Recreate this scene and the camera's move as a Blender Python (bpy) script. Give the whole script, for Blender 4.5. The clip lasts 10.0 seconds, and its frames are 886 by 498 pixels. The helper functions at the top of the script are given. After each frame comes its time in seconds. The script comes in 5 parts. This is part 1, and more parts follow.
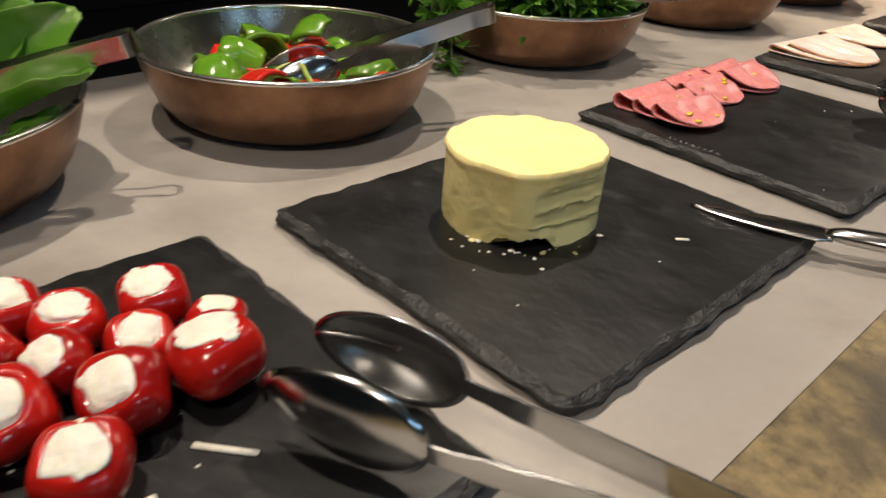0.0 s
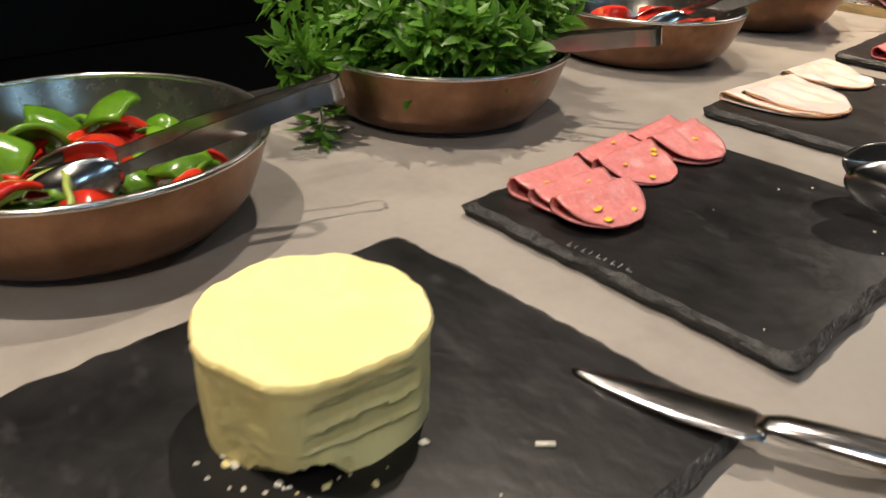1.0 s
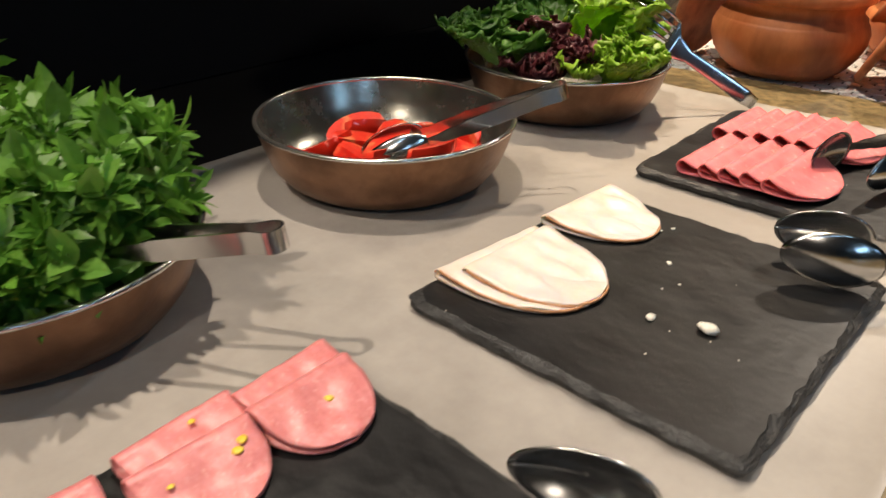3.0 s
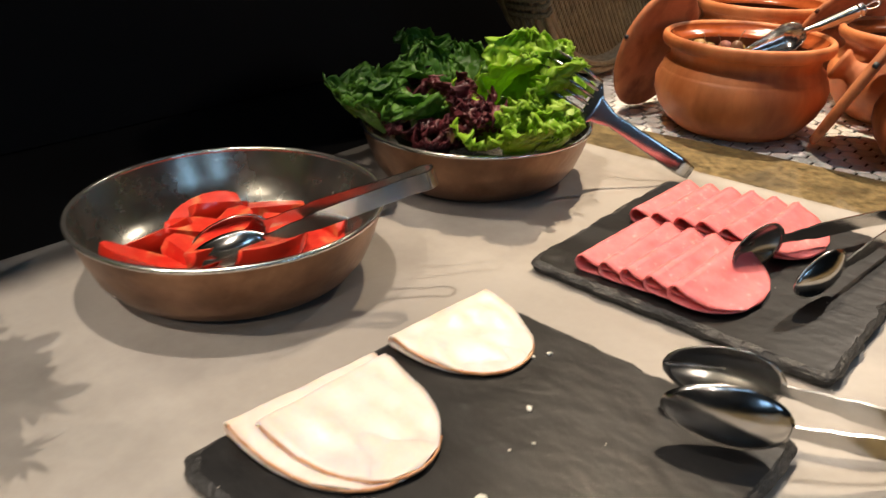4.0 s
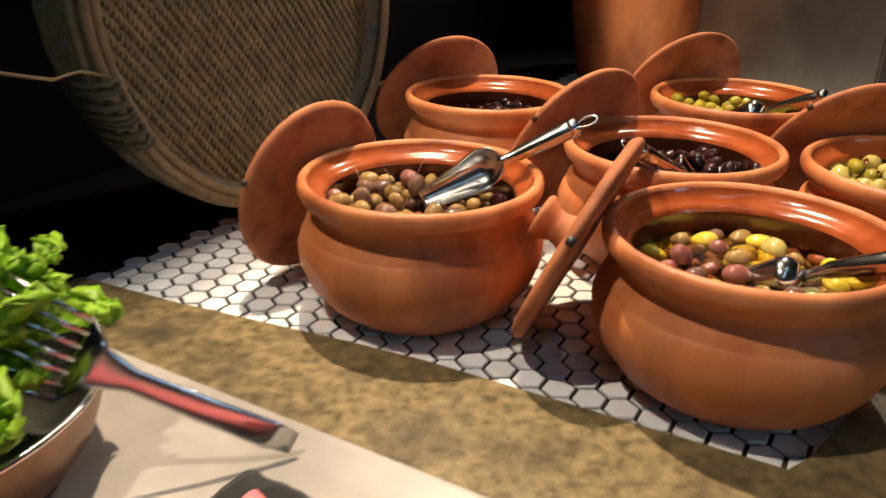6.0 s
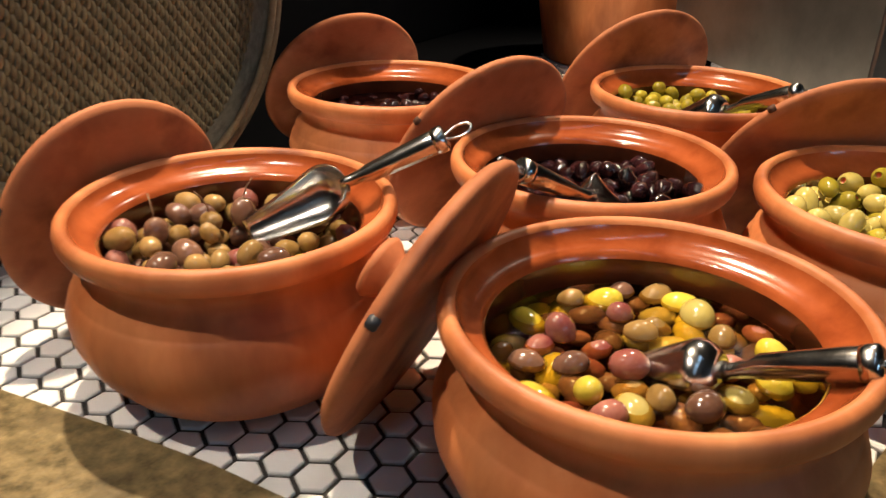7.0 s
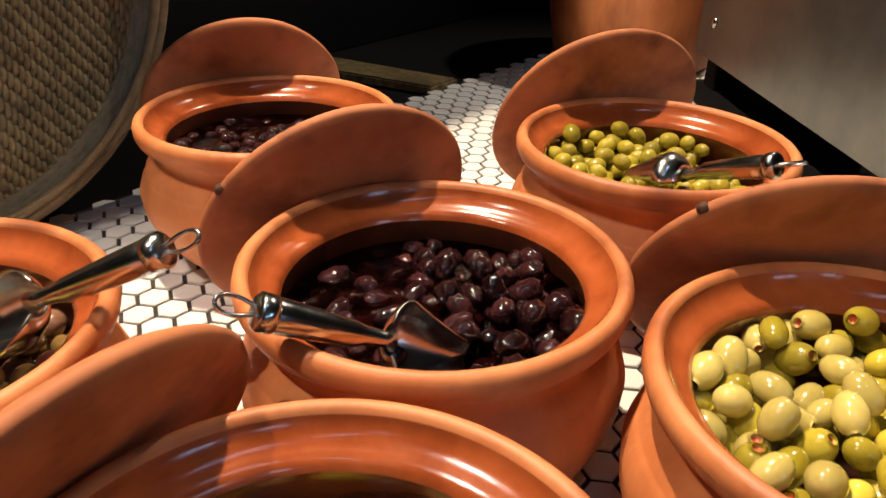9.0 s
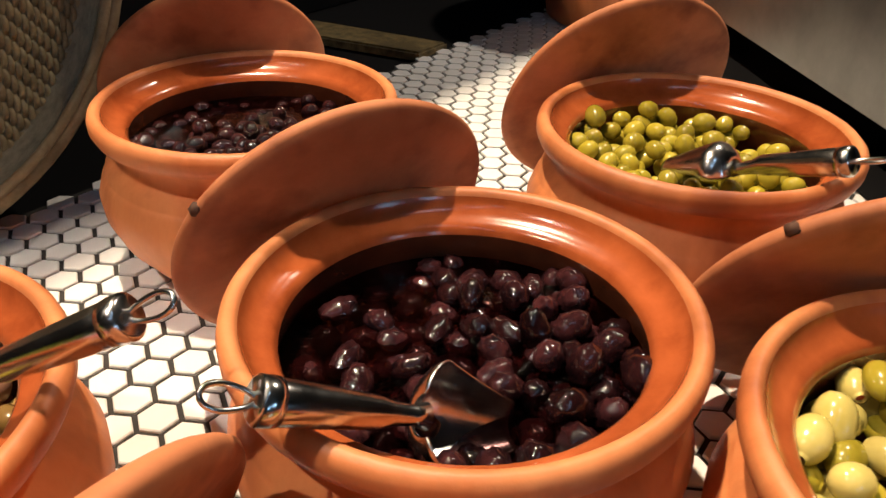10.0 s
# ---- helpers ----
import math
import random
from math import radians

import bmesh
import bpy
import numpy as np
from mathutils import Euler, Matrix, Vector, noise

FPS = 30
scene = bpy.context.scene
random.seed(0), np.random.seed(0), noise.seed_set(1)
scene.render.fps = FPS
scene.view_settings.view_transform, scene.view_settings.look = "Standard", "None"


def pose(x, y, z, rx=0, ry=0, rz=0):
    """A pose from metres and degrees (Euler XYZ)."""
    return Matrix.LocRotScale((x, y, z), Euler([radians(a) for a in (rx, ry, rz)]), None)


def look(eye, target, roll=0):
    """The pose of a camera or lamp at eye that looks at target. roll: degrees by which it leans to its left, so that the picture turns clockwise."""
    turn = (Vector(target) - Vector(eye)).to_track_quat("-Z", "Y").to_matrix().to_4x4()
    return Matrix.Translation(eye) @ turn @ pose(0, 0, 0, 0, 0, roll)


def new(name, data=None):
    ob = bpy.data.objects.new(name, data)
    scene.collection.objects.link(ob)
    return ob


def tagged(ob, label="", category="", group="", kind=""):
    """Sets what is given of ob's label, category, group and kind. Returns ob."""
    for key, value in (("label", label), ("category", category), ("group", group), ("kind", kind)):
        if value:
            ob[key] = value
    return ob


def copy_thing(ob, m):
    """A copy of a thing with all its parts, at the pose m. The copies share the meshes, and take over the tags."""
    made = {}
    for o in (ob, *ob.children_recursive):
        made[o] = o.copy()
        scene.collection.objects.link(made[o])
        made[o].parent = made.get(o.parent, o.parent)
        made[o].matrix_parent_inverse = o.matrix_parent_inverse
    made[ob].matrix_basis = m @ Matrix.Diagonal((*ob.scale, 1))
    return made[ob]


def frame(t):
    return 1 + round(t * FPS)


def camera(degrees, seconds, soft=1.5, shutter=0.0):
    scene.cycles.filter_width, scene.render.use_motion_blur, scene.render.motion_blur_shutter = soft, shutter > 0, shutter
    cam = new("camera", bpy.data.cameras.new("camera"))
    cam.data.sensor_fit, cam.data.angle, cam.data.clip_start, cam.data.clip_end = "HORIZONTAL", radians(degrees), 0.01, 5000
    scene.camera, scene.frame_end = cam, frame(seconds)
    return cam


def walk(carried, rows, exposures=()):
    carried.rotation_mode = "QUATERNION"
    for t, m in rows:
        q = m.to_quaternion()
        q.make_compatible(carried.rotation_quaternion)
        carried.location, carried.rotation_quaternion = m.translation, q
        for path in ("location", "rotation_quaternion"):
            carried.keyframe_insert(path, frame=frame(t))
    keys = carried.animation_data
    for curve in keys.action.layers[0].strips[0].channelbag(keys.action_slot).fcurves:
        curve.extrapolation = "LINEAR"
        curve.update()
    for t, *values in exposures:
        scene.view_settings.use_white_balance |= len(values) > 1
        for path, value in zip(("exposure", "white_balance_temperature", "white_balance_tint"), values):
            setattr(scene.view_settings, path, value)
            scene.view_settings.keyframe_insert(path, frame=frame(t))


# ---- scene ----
cam = camera(61.0, 10.0, soft=1.4, shutter=0.3)
METRES, EYE, TILT, LEAN, TURN = 2.0, 0.258, -29.8, -3.32, 46.5
ROWS = [
    (0.0, 0.0, 0.0, 0.0, 0.0, 0.0, -0.0),
    (0.5, 0.0312, 0.04, 0.0187, -0.45, 0.23, 0.69),
    (1.0, 0.0604, 0.0822, 0.0488, 0.01, 0.59, 1.63),
    (1.5, 0.0869, 0.1062, 0.0737, 0.4, 0.12, 1.72),
    (2.0, 0.1219, 0.1275, 0.0929, -1.97, -0.49, 3.48),
    (2.5, 0.1625, 0.1643, 0.1184, -3.38, 0.28, 4.86),
    (4.0, 0.2794, 0.2543, 0.1763, -2.94, 2.54, 4.32),
    (4.5, 0.3185, 0.2901, 0.1988, -5.68, 3.2, 5.15),
    (5.0, 0.3593, 0.3356, 0.2257, -7.12, 3.53, 6.05),
    (5.5, 0.4042, 0.3769, 0.2454, -9.65, 4.2, 8.06),
    (6.0, 0.4634, 0.4219, 0.2722, -11.87, 4.13, 9.96),
    (7.5, 0.5885, 0.5174, 0.2986, -10.24, 1.79, 8.76),
    (8.0, 0.6216, 0.5313, 0.3053, -8.12, 1.97, 8.25),
    (8.5, 0.6488, 0.5468, 0.3188, -6.32, 1.8, 6.65),
    (9.0, 0.6628, 0.5671, 0.3359, -5.83, 0.84, 5.62),
    (9.5, 0.6616, 0.5884, 0.3498, -7.04, -0.82, 6.12),
    (10.0, 0.6554, 0.6102, 0.3577, -7.8, -2.88, 6.81),
]
walk(cam, [(t, pose(0, 0, EYE, TILT, LEAN, TURN) @ pose(METRES * x, METRES * y, METRES * z, 90 + pitch, roll, yaw)) for t, x, y, z, yaw, pitch, roll in ROWS])


# ---- light ----
world = bpy.data.worlds.new("World")
scene.world = world
world.use_nodes = True
world.node_tree.nodes["Background"].inputs[0].default_value = (0.75, 0.72, 0.8, 1)
world.node_tree.nodes["Background"].inputs[1].default_value = 0.018


def spot(x, y, z, target, watts, size=0.035, cone=70, colour=(1.0, 0.855, 0.70)):
    data = bpy.data.lights.new("overhead_spot", "SPOT")
    data.energy, data.color, data.shadow_soft_size = watts, colour, size
    data.spot_size, data.spot_blend = radians(cone), 0.6
    ob = new("overhead_spot", data)
    ob.matrix_world = look((x, y, z), target)
    return ob


for y in (0.06, 1.18, 2.28):
    if y < 2:
        spot(-0.80, y, 1.85, (-0.40, y + 0.02, 0), 112 if y < 1 else 98, size=0.022, cone=82)
    else:
        spot(-0.80, y, 1.85, (-0.20, y + 0.02, 0), 238, size=0.024, cone=74, colour=(1.0, 0.79, 0.56))
spot(-0.30, 3.70, 1.85, (-0.30, 2.50, 0), 72)
# Front fill with no known source, added to brighten butter and near boards.
spot(0.45, -0.75, 1.85, (-0.28, 0.28, 0), 56, cone=46)

# ---- materials ----


def nodes_of(name):
    m = bpy.data.materials.new(name)
    m.use_nodes = True
    t = m.node_tree
    return m, t.nodes, t.links, t.nodes["Principled BSDF"]


def mat(name, a, b=None, scale=30.0, rough=0.5, metal=0.0, bump=0.0, bump_scale=None, rough_var=0.0, detail=6.0, c=None, c_scale=None,
        sss=0.0, trans=0.0, leaf=0.0, spec=0.5, per_object=0.0, coat=0.0, stretch=(1, 1, 1), ior=1.45, c_range=(0.55, 0.7)):
    """A surface with two scales of colour, a third for stains, and fine relief."""
    m, nd, ln, p = nodes_of(name)
    b = b or a
    co = nd.new("ShaderNodeTexCoord")
    mp = nd.new("ShaderNodeMapping")
    mp.inputs["Scale"].default_value = stretch
    ln.new(co.outputs["Object"], mp.inputs[0])
    info = nd.new("ShaderNodeObjectInfo")
    off = nd.new("ShaderNodeVectorMath")
    off.operation = "MULTIPLY_ADD"
    comb = nd.new("ShaderNodeCombineXYZ")
    for i in range(3):
        ln.new(info.outputs["Random"], comb.inputs[i])
    ln.new(comb.outputs[0], off.inputs[0])
    off.inputs[1].default_value = (7.3, 3.1, 5.7)
    ln.new(mp.outputs[0], off.inputs[2])
    n1 = nd.new("ShaderNodeTexNoise")
    n1.inputs["Scale"].default_value, n1.inputs["Detail"].default_value, n1.inputs["Roughness"].default_value = scale, detail, 0.62
    ln.new(off.outputs[0], n1.inputs["Vector"])
    ramp = nd.new("ShaderNodeValToRGB")
    ramp.color_ramp.elements[0].position, ramp.color_ramp.elements[1].position = 0.33, 0.68
    ramp.color_ramp.elements[0].color, ramp.color_ramp.elements[1].color = (*a, 1), (*b, 1)
    ln.new(n1.outputs["Fac"], ramp.inputs[0])
    col = ramp.outputs[0]
    if c:
        n2 = nd.new("ShaderNodeTexNoise")
        n2.inputs["Scale"].default_value, n2.inputs["Detail"].default_value = c_scale or scale / 4, 4
        ln.new(off.outputs[0], n2.inputs["Vector"])
        r2 = nd.new("ShaderNodeMapRange")
        r2.inputs[1].default_value, r2.inputs[2].default_value = c_range
        ln.new(n2.outputs["Fac"], r2.inputs[0])
        mx = nd.new("ShaderNodeMix")
        mx.data_type = "RGBA"
        ln.new(r2.outputs[0], mx.inputs[0])
        ln.new(col, mx.inputs[6])
        mx.inputs[7].default_value = (*c, 1)
        col = mx.outputs[2]
    if per_object:
        hs = nd.new("ShaderNodeHueSaturation")
        r3 = nd.new("ShaderNodeMapRange")
        r3.inputs[3].default_value, r3.inputs[4].default_value = 1 - per_object, 1 + per_object
        ln.new(info.outputs["Random"], r3.inputs[0])
        ln.new(r3.outputs[0], hs.inputs["Value"])
        ln.new(col, hs.inputs["Color"])
        col = hs.outputs[0]
    ln.new(col, p.inputs["Base Color"])
    p.inputs["Metallic"].default_value = metal
    p.inputs["Roughness"].default_value = rough
    p.inputs["IOR"].default_value = ior
    if rough_var:
        r4 = nd.new("ShaderNodeMapRange")
        r4.inputs[3].default_value, r4.inputs[4].default_value = max(0.02, rough - rough_var), min(1, rough + rough_var)
        ln.new(n1.outputs["Fac"], r4.inputs[0])
        ln.new(r4.outputs[0], p.inputs["Roughness"])
    if bump:
        n3 = nd.new("ShaderNodeTexNoise")
        n3.inputs["Scale"].default_value, n3.inputs["Detail"].default_value = bump_scale or scale * 3, 8
        ln.new(off.outputs[0], n3.inputs["Vector"])
        bp = nd.new("ShaderNodeBump")
        bp.inputs["Strength"].default_value, bp.inputs["Distance"].default_value = bump, 0.002
        ln.new(n3.outputs["Fac"], bp.inputs["Height"])
        ln.new(bp.outputs[0], p.inputs["Normal"])
    if sss:
        p.inputs["Subsurface Weight"].default_value = sss
        p.inputs["Subsurface Radius"].default_value = (0.012, 0.007, 0.003)
        p.inputs["Subsurface Scale"].default_value = 0.6
    if trans:
        p.inputs["Transmission Weight"].default_value = trans
    p.inputs["Specular IOR Level"].default_value = spec
    if leaf:
        tr = nd.new("ShaderNodeBsdfTranslucent")
        ln.new(col, tr.inputs[0])
        ms = nd.new("ShaderNodeMixShader")
        ms.inputs[0].default_value = leaf
        ln.new(p.outputs[0], ms.inputs[1])
        ln.new(tr.outputs[0], ms.inputs[2])
        ln.new(ms.outputs[0], nd["Material Output"].inputs[0])
    if coat:
        p.inputs["Coat Weight"].default_value, p.inputs["Coat Roughness"].default_value = coat, 0.08
    return m


CONCRETE = mat("polished_concrete", (0.285, 0.258, 0.23), (0.44, 0.405, 0.365), 8, 0.40, bump=0.05, bump_scale=30, rough_var=0.14, c=(0.22, 0.20, 0.185), c_scale=4, c_range=(0.5, 0.78), coat=0.2)
CONCRETE.node_tree.nodes["Principled BSDF"].inputs["Coat Roughness"].default_value = 0.2
STONE = mat("mottled_brown_stone", (0.085, 0.064, 0.028), (0.30, 0.22, 0.10), 85, 0.42, bump=0.35, bump_scale=220, rough_var=0.15, c=(0.055, 0.042, 0.022), c_scale=14, c_range=(0.5, 0.72))
SLATE = mat("black_slate", (0.005, 0.005, 0.0055), (0.014, 0.014, 0.0145), 20, 0.38, spec=0.45, bump=0.38, bump_scale=55, rough_var=0.12, c=(0.05, 0.05, 0.05), c_scale=35, c_range=(0.62, 0.85), stretch=(1, 1.4, 1))
SLATE_EDGE = mat("split_slate_edge", (0.010, 0.010, 0.010), (0.05, 0.05, 0.05), 120, 0.45, bump=0.9, bump_scale=260, stretch=(1, 1, 3))
BRONZE = mat("hammered_bronze", (0.20, 0.102, 0.058), (0.33, 0.185, 0.108), 26, 0.34, 0.85, bump=0.22, bump_scale=150, rough_var=0.10, c=(0.12, 0.065, 0.04), c_scale=11, c_range=(0.5, 0.75))
TIN = mat("tinned_metal", (0.27, 0.27, 0.24), (0.42, 0.41, 0.36), 30, 0.26, 0.92, bump=0.10, bump_scale=110, rough_var=0.10, c=(0.25, 0.24, 0.20), c_scale=16)
RIM = mat("worn_bright_rim", (0.62, 0.59, 0.54), (0.78, 0.75, 0.70), 60, 0.22, 0.95, bump=0.1)
STEEL = mat("stainless_steel", (0.52, 0.52, 0.515), (0.64, 0.64, 0.63), 40, 0.18, 1.0, bump=0.04, bump_scale=120, rough_var=0.07)
BRUSHED = mat("brushed_steel", (0.48, 0.475, 0.46), (0.62, 0.61, 0.59), 60, 0.20, 1.0, bump=0.06, bump_scale=200, rough_var=0.10)
DARK_STEEL = mat("dark_steel", (0.20, 0.19, 0.18), (0.28, 0.27, 0.25), 12, 0.38, 0.9, bump=0.05, rough_var=0.08)
CLAY = mat("terracotta", (0.50, 0.148, 0.046), (0.68, 0.260, 0.098), 17, 0.50, bump=0.25, bump_scale=110, rough_var=0.16, c=(0.22, 0.056, 0.018), c_scale=15, c_range=(0.47, 0.76), stretch=(1, 1, 0.30))
CLAY_LID = mat("terracotta_lid", (0.36, 0.115, 0.043), (0.54, 0.195, 0.078), 16, 0.7, bump=0.12, bump_scale=90, c=(0.19, 0.052, 0.020), c_scale=21, c_range=(0.49, 0.72))
GLAZE = mat("glazed_terracotta", (0.25, 0.050, 0.013), (0.44, 0.105, 0.030), 22, 0.20, bump=0.16, bump_scale=50, rough_var=0.10, coat=0.35)
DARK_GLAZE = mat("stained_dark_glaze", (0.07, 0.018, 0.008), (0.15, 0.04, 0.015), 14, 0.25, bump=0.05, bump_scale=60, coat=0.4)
TILE = mat("white_mosaic_tile", (0.75, 0.755, 0.74), (0.82, 0.825, 0.815), 22, 0.14, bump=0.04, bump_scale=80, per_object=0.05)
GROUT = mat("dark_grout", (0.020, 0.018, 0.016), (0.045, 0.04, 0.036), 120, 0.8, bump=0.3)
BLACK = mat("black_panel", (0.002, 0.002, 0.0026), (0.004, 0.004, 0.005), 4, 0.7, rough_var=0.1, spec=0.2)
ROOM = mat("dim_room_paint", (0.085, 0.080, 0.078), (0.13, 0.122, 0.115), 2, 0.7)
WICKER = mat("split_cane", (0.14, 0.105, 0.050), (0.27, 0.210, 0.105), 40, 0.6, bump=0.3, bump_scale=300, per_object=0.18)
WICKER_RIM = mat("cane_rim", (0.20, 0.14, 0.07), (0.33, 0.25, 0.14), 60, 0.6, bump=0.4, bump_scale=200)
CANE_SIDE = mat("weathered_cane_side", (0.13, 0.115, 0.070), (0.25, 0.22, 0.145), 70, 0.65, bump=0.5, bump_scale=160, stretch=(1, 1, 4))
BUTTER = mat("butter", (0.95, 0.80, 0.33), (0.97, 0.86, 0.42), 24, 0.42, bump=0.45, bump_scale=60, sss=0.25)
BUTTER.node_tree.nodes["Principled BSDF"].inputs["Subsurface Radius"].default_value = (0.008, 0.007, 0.005)
HAM = mat("ham", (0.76, 0.165, 0.180), (0.82, 0.225, 0.235), 60, 0.48, bump=0.12, bump_scale=220, sss=0.15, spec=0.35, c=(0.82, 0.38, 0.35), c_scale=120, c_range=(0.62, 0.75))
SALAMI = mat("mortadella", (0.64, 0.185, 0.185), (0.75, 0.27, 0.265), 170, 0.36, bump=0.15, bump_scale=300, sss=0.15, c=(0.77, 0.35, 0.32), c_scale=260, c_range=(0.58, 0.72))
CORN = mat("yellow_cheese_bit", (0.80, 0.50, 0.03), (0.88, 0.62, 0.07), 300, 0.35, sss=0.2)
TURKEY = mat("turkey_breast", (0.78, 0.64, 0.56), (0.84, 0.73, 0.66), 30, 0.34, bump=0.3, bump_scale=90, sss=0.25, c=(0.78, 0.50, 0.38), c_scale=22, c_range=(0.56, 0.78))
TURKEY_EDGE = mat("browned_edge", (0.50, 0.21, 0.08), (0.72, 0.42, 0.24), 70, 0.4)
RED = mat("red_pepper_skin", (0.30, 0.006, 0.006), (0.52, 0.016, 0.010), 30, 0.16, bump=0.45, bump_scale=85, sss=0.15, coat=0.5, per_object=0.15)
CHEESE = mat("white_cheese", (0.82, 0.78, 0.66), (0.88, 0.85, 0.75), 90, 0.5, bump=0.6, bump_scale=180, sss=0.3)
CRUMB = mat("pale_crumb", (0.72, 0.68, 0.58), (0.80, 0.77, 0.70), 200, 0.5, bump=0.4)
TOMATO_SKIN = mat("tomato_skin", (0.52, 0.018, 0.010), (0.64, 0.035, 0.014), 25, 0.17, sss=0.15, coat=0.4)
TOMATO_FLESH = mat("tomato_flesh", (0.64, 0.022, 0.014), (0.74, 0.060, 0.03), 60, 0.34, bump=0.35, bump_scale=120, sss=0.2, spec=0.35, c=(0.80, 0.26, 0.10), c_scale=55, c_range=(0.53, 0.70))
PEPPER_GREEN = mat("green_pepper", (0.075, 0.20, 0.010), (0.16, 0.34, 0.025), 20, 0.2, sss=0.15, coat=0.3, per_object=0.2)
PEPPER_FLESH = mat("pale_pepper_flesh", (0.33, 0.42, 0.08), (0.44, 0.52, 0.14), 50, 0.3, bump=0.1, sss=0.2)
PARSLEY = mat("parsley_leaf", (0.075, 0.21, 0.020), (0.15, 0.33, 0.040), 60, 0.36, bump=0.25, bump_scale=180, per_object=0.35, leaf=0.35)
MINT = mat("broad_herb_leaf", (0.10, 0.26, 0.03), (0.18, 0.37, 0.06), 50, 0.42, bump=0.3, bump_scale=160, per_object=0.3, leaf=0.35)
HERB_STEM = mat("herb_stem", (0.12, 0.24, 0.04), (0.18, 0.32, 0.07), 60, 0.4)
LETTUCE = mat("frilly_green_lettuce", (0.26, 0.50, 0.020), (0.43, 0.66, 0.06), 34, 0.38, bump=0.3, bump_scale=90, c=(0.52, 0.64, 0.17), c_scale=20, c_range=(0.56, 0.8), per_object=0.12, leaf=0.42)
LETTUCE_DARK = mat("dark_green_lettuce", (0.055, 0.165, 0.015), (0.12, 0.28, 0.032), 26, 0.4, bump=0.3, bump_scale=90, leaf=0.35)
LETTUCE_RED = mat("dark_red_lettuce", (0.075, 0.013, 0.022), (0.17, 0.035, 0.042), 34, 0.36, bump=0.35, bump_scale=100, c=(0.17, 0.13, 0.03), c_scale=16, c_range=(0.6, 0.8), leaf=0.35)
COS = mat("baby_leaf", (0.10, 0.28, 0.02), (0.18, 0.38, 0.04), 22, 0.35, bump=0.3, bump_scale=60, c=(0.26, 0.42, 0.10), c_scale=40, leaf=0.35)
OLIVE_GREEN = mat("green_olive_skin", (0.30, 0.235, 0.016), (0.43, 0.345, 0.04), 45, 0.2, coat=0.6, per_object=0.3)
OLIVE_PALE = mat("pale_olive_skin", (0.46, 0.365, 0.085), (0.58, 0.47, 0.15), 45, 0.2, coat=0.6, per_object=0.2)
OLIVE_BROWN = mat("brown_olive_skin", (0.12, 0.055, 0.038), (0.25, 0.130, 0.078), 50, 0.18, coat=0.7, per_object=0.4)
OLIVE_PINK = mat("pink_olive_skin", (0.22, 0.045, 0.045), (0.38, 0.165, 0.115), 45, 0.18, coat=0.7, per_object=0.25)
OLIVE_TAN = mat("tan_olive_skin", (0.25, 0.145, 0.04), (0.38, 0.235, 0.085), 45, 0.18, coat=0.6, per_object=0.25)
OLIVE_YELLOW = mat("yellow_olive_skin", (0.60, 0.45, 0.03), (0.74, 0.60, 0.09), 45, 0.18, coat=0.6, per_object=0.2)
OLIVE_BLACK = mat("black_olive_skin", (0.004, 0.002, 0.003), (0.040, 0.011, 0.012), 90, 0.12, spec=0.35, coat=0.3, bump=0.4, bump_scale=130, per_object=0.7)
OLIVE_STEM = mat("olive_stem", (0.20, 0.10, 0.05), (0.28, 0.16, 0.08), 80, 0.6)
PIMENTO = mat("red_pimento", (0.5, 0.06, 0.02), (0.6, 0.1, 0.03), 80, 0.3)
TAPE = mat("dark_tape_mark", (0.02, 0.022, 0.028), (0.05, 0.055, 0.065), 80, 0.5)
CHALK = mat("worn_chalk", (0.16, 0.16, 0.16), (0.34, 0.34, 0.33), 400, 0.7, bump=0.3)
CHIP = mat("exposed_dark_chip", (0.05, 0.02, 0.01), (0.10, 0.04, 0.02), 120, 0.8)


def brine(name, colour):
    m, nd, ln, p = nodes_of(name)
    p.inputs["Base Color"].default_value = (*colour, 1)
    p.inputs["Roughness"].default_value, p.inputs["IOR"].default_value = 0.02, 1.34
    p.inputs["Transmission Weight"].default_value = 1.0
    nz = nd.new("ShaderNodeTexNoise")
    nz.inputs["Scale"].default_value = 60
    bp = nd.new("ShaderNodeBump")
    bp.inputs["Strength"].default_value, bp.inputs["Distance"].default_value = 0.15, 0.002
    ln.new(nz.outputs["Fac"], bp.inputs["Height"])
    ln.new(bp.outputs[0], p.inputs["Normal"])
    return m


BRINE = brine("olive_brine", (0.40, 0.22, 0.04))
BRINE_DARK = brine("dark_olive_brine", (0.06, 0.018, 0.018))


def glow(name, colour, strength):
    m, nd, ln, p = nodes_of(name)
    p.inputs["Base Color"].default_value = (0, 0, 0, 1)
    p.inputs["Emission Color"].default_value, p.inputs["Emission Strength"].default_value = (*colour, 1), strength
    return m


DAYLIGHT = glow("blue_glow_panel", (0.40, 0.68, 1.0), 6.0)
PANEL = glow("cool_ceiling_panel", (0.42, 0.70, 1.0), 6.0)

# ---- mesh helpers ----


def obj(name, bm, materials, parent=None, m=None, smooth=True):
    me = bpy.data.meshes.new(name)
    bmesh.ops.recalc_face_normals(bm, faces=bm.faces)
    for f in bm.faces:
        f.smooth = bool(smooth)
    bm.to_mesh(me)
    bm.free()
    if smooth == "creased":
        me.set_sharp_from_angle(angle=radians(42))
    for k in (materials if isinstance(materials, (list, tuple)) else [materials]):
        me.materials.append(k)
    ob = new(name, me)
    if parent:
        ob.parent = parent
    if m is not None:
        ob.matrix_basis = m
    return ob


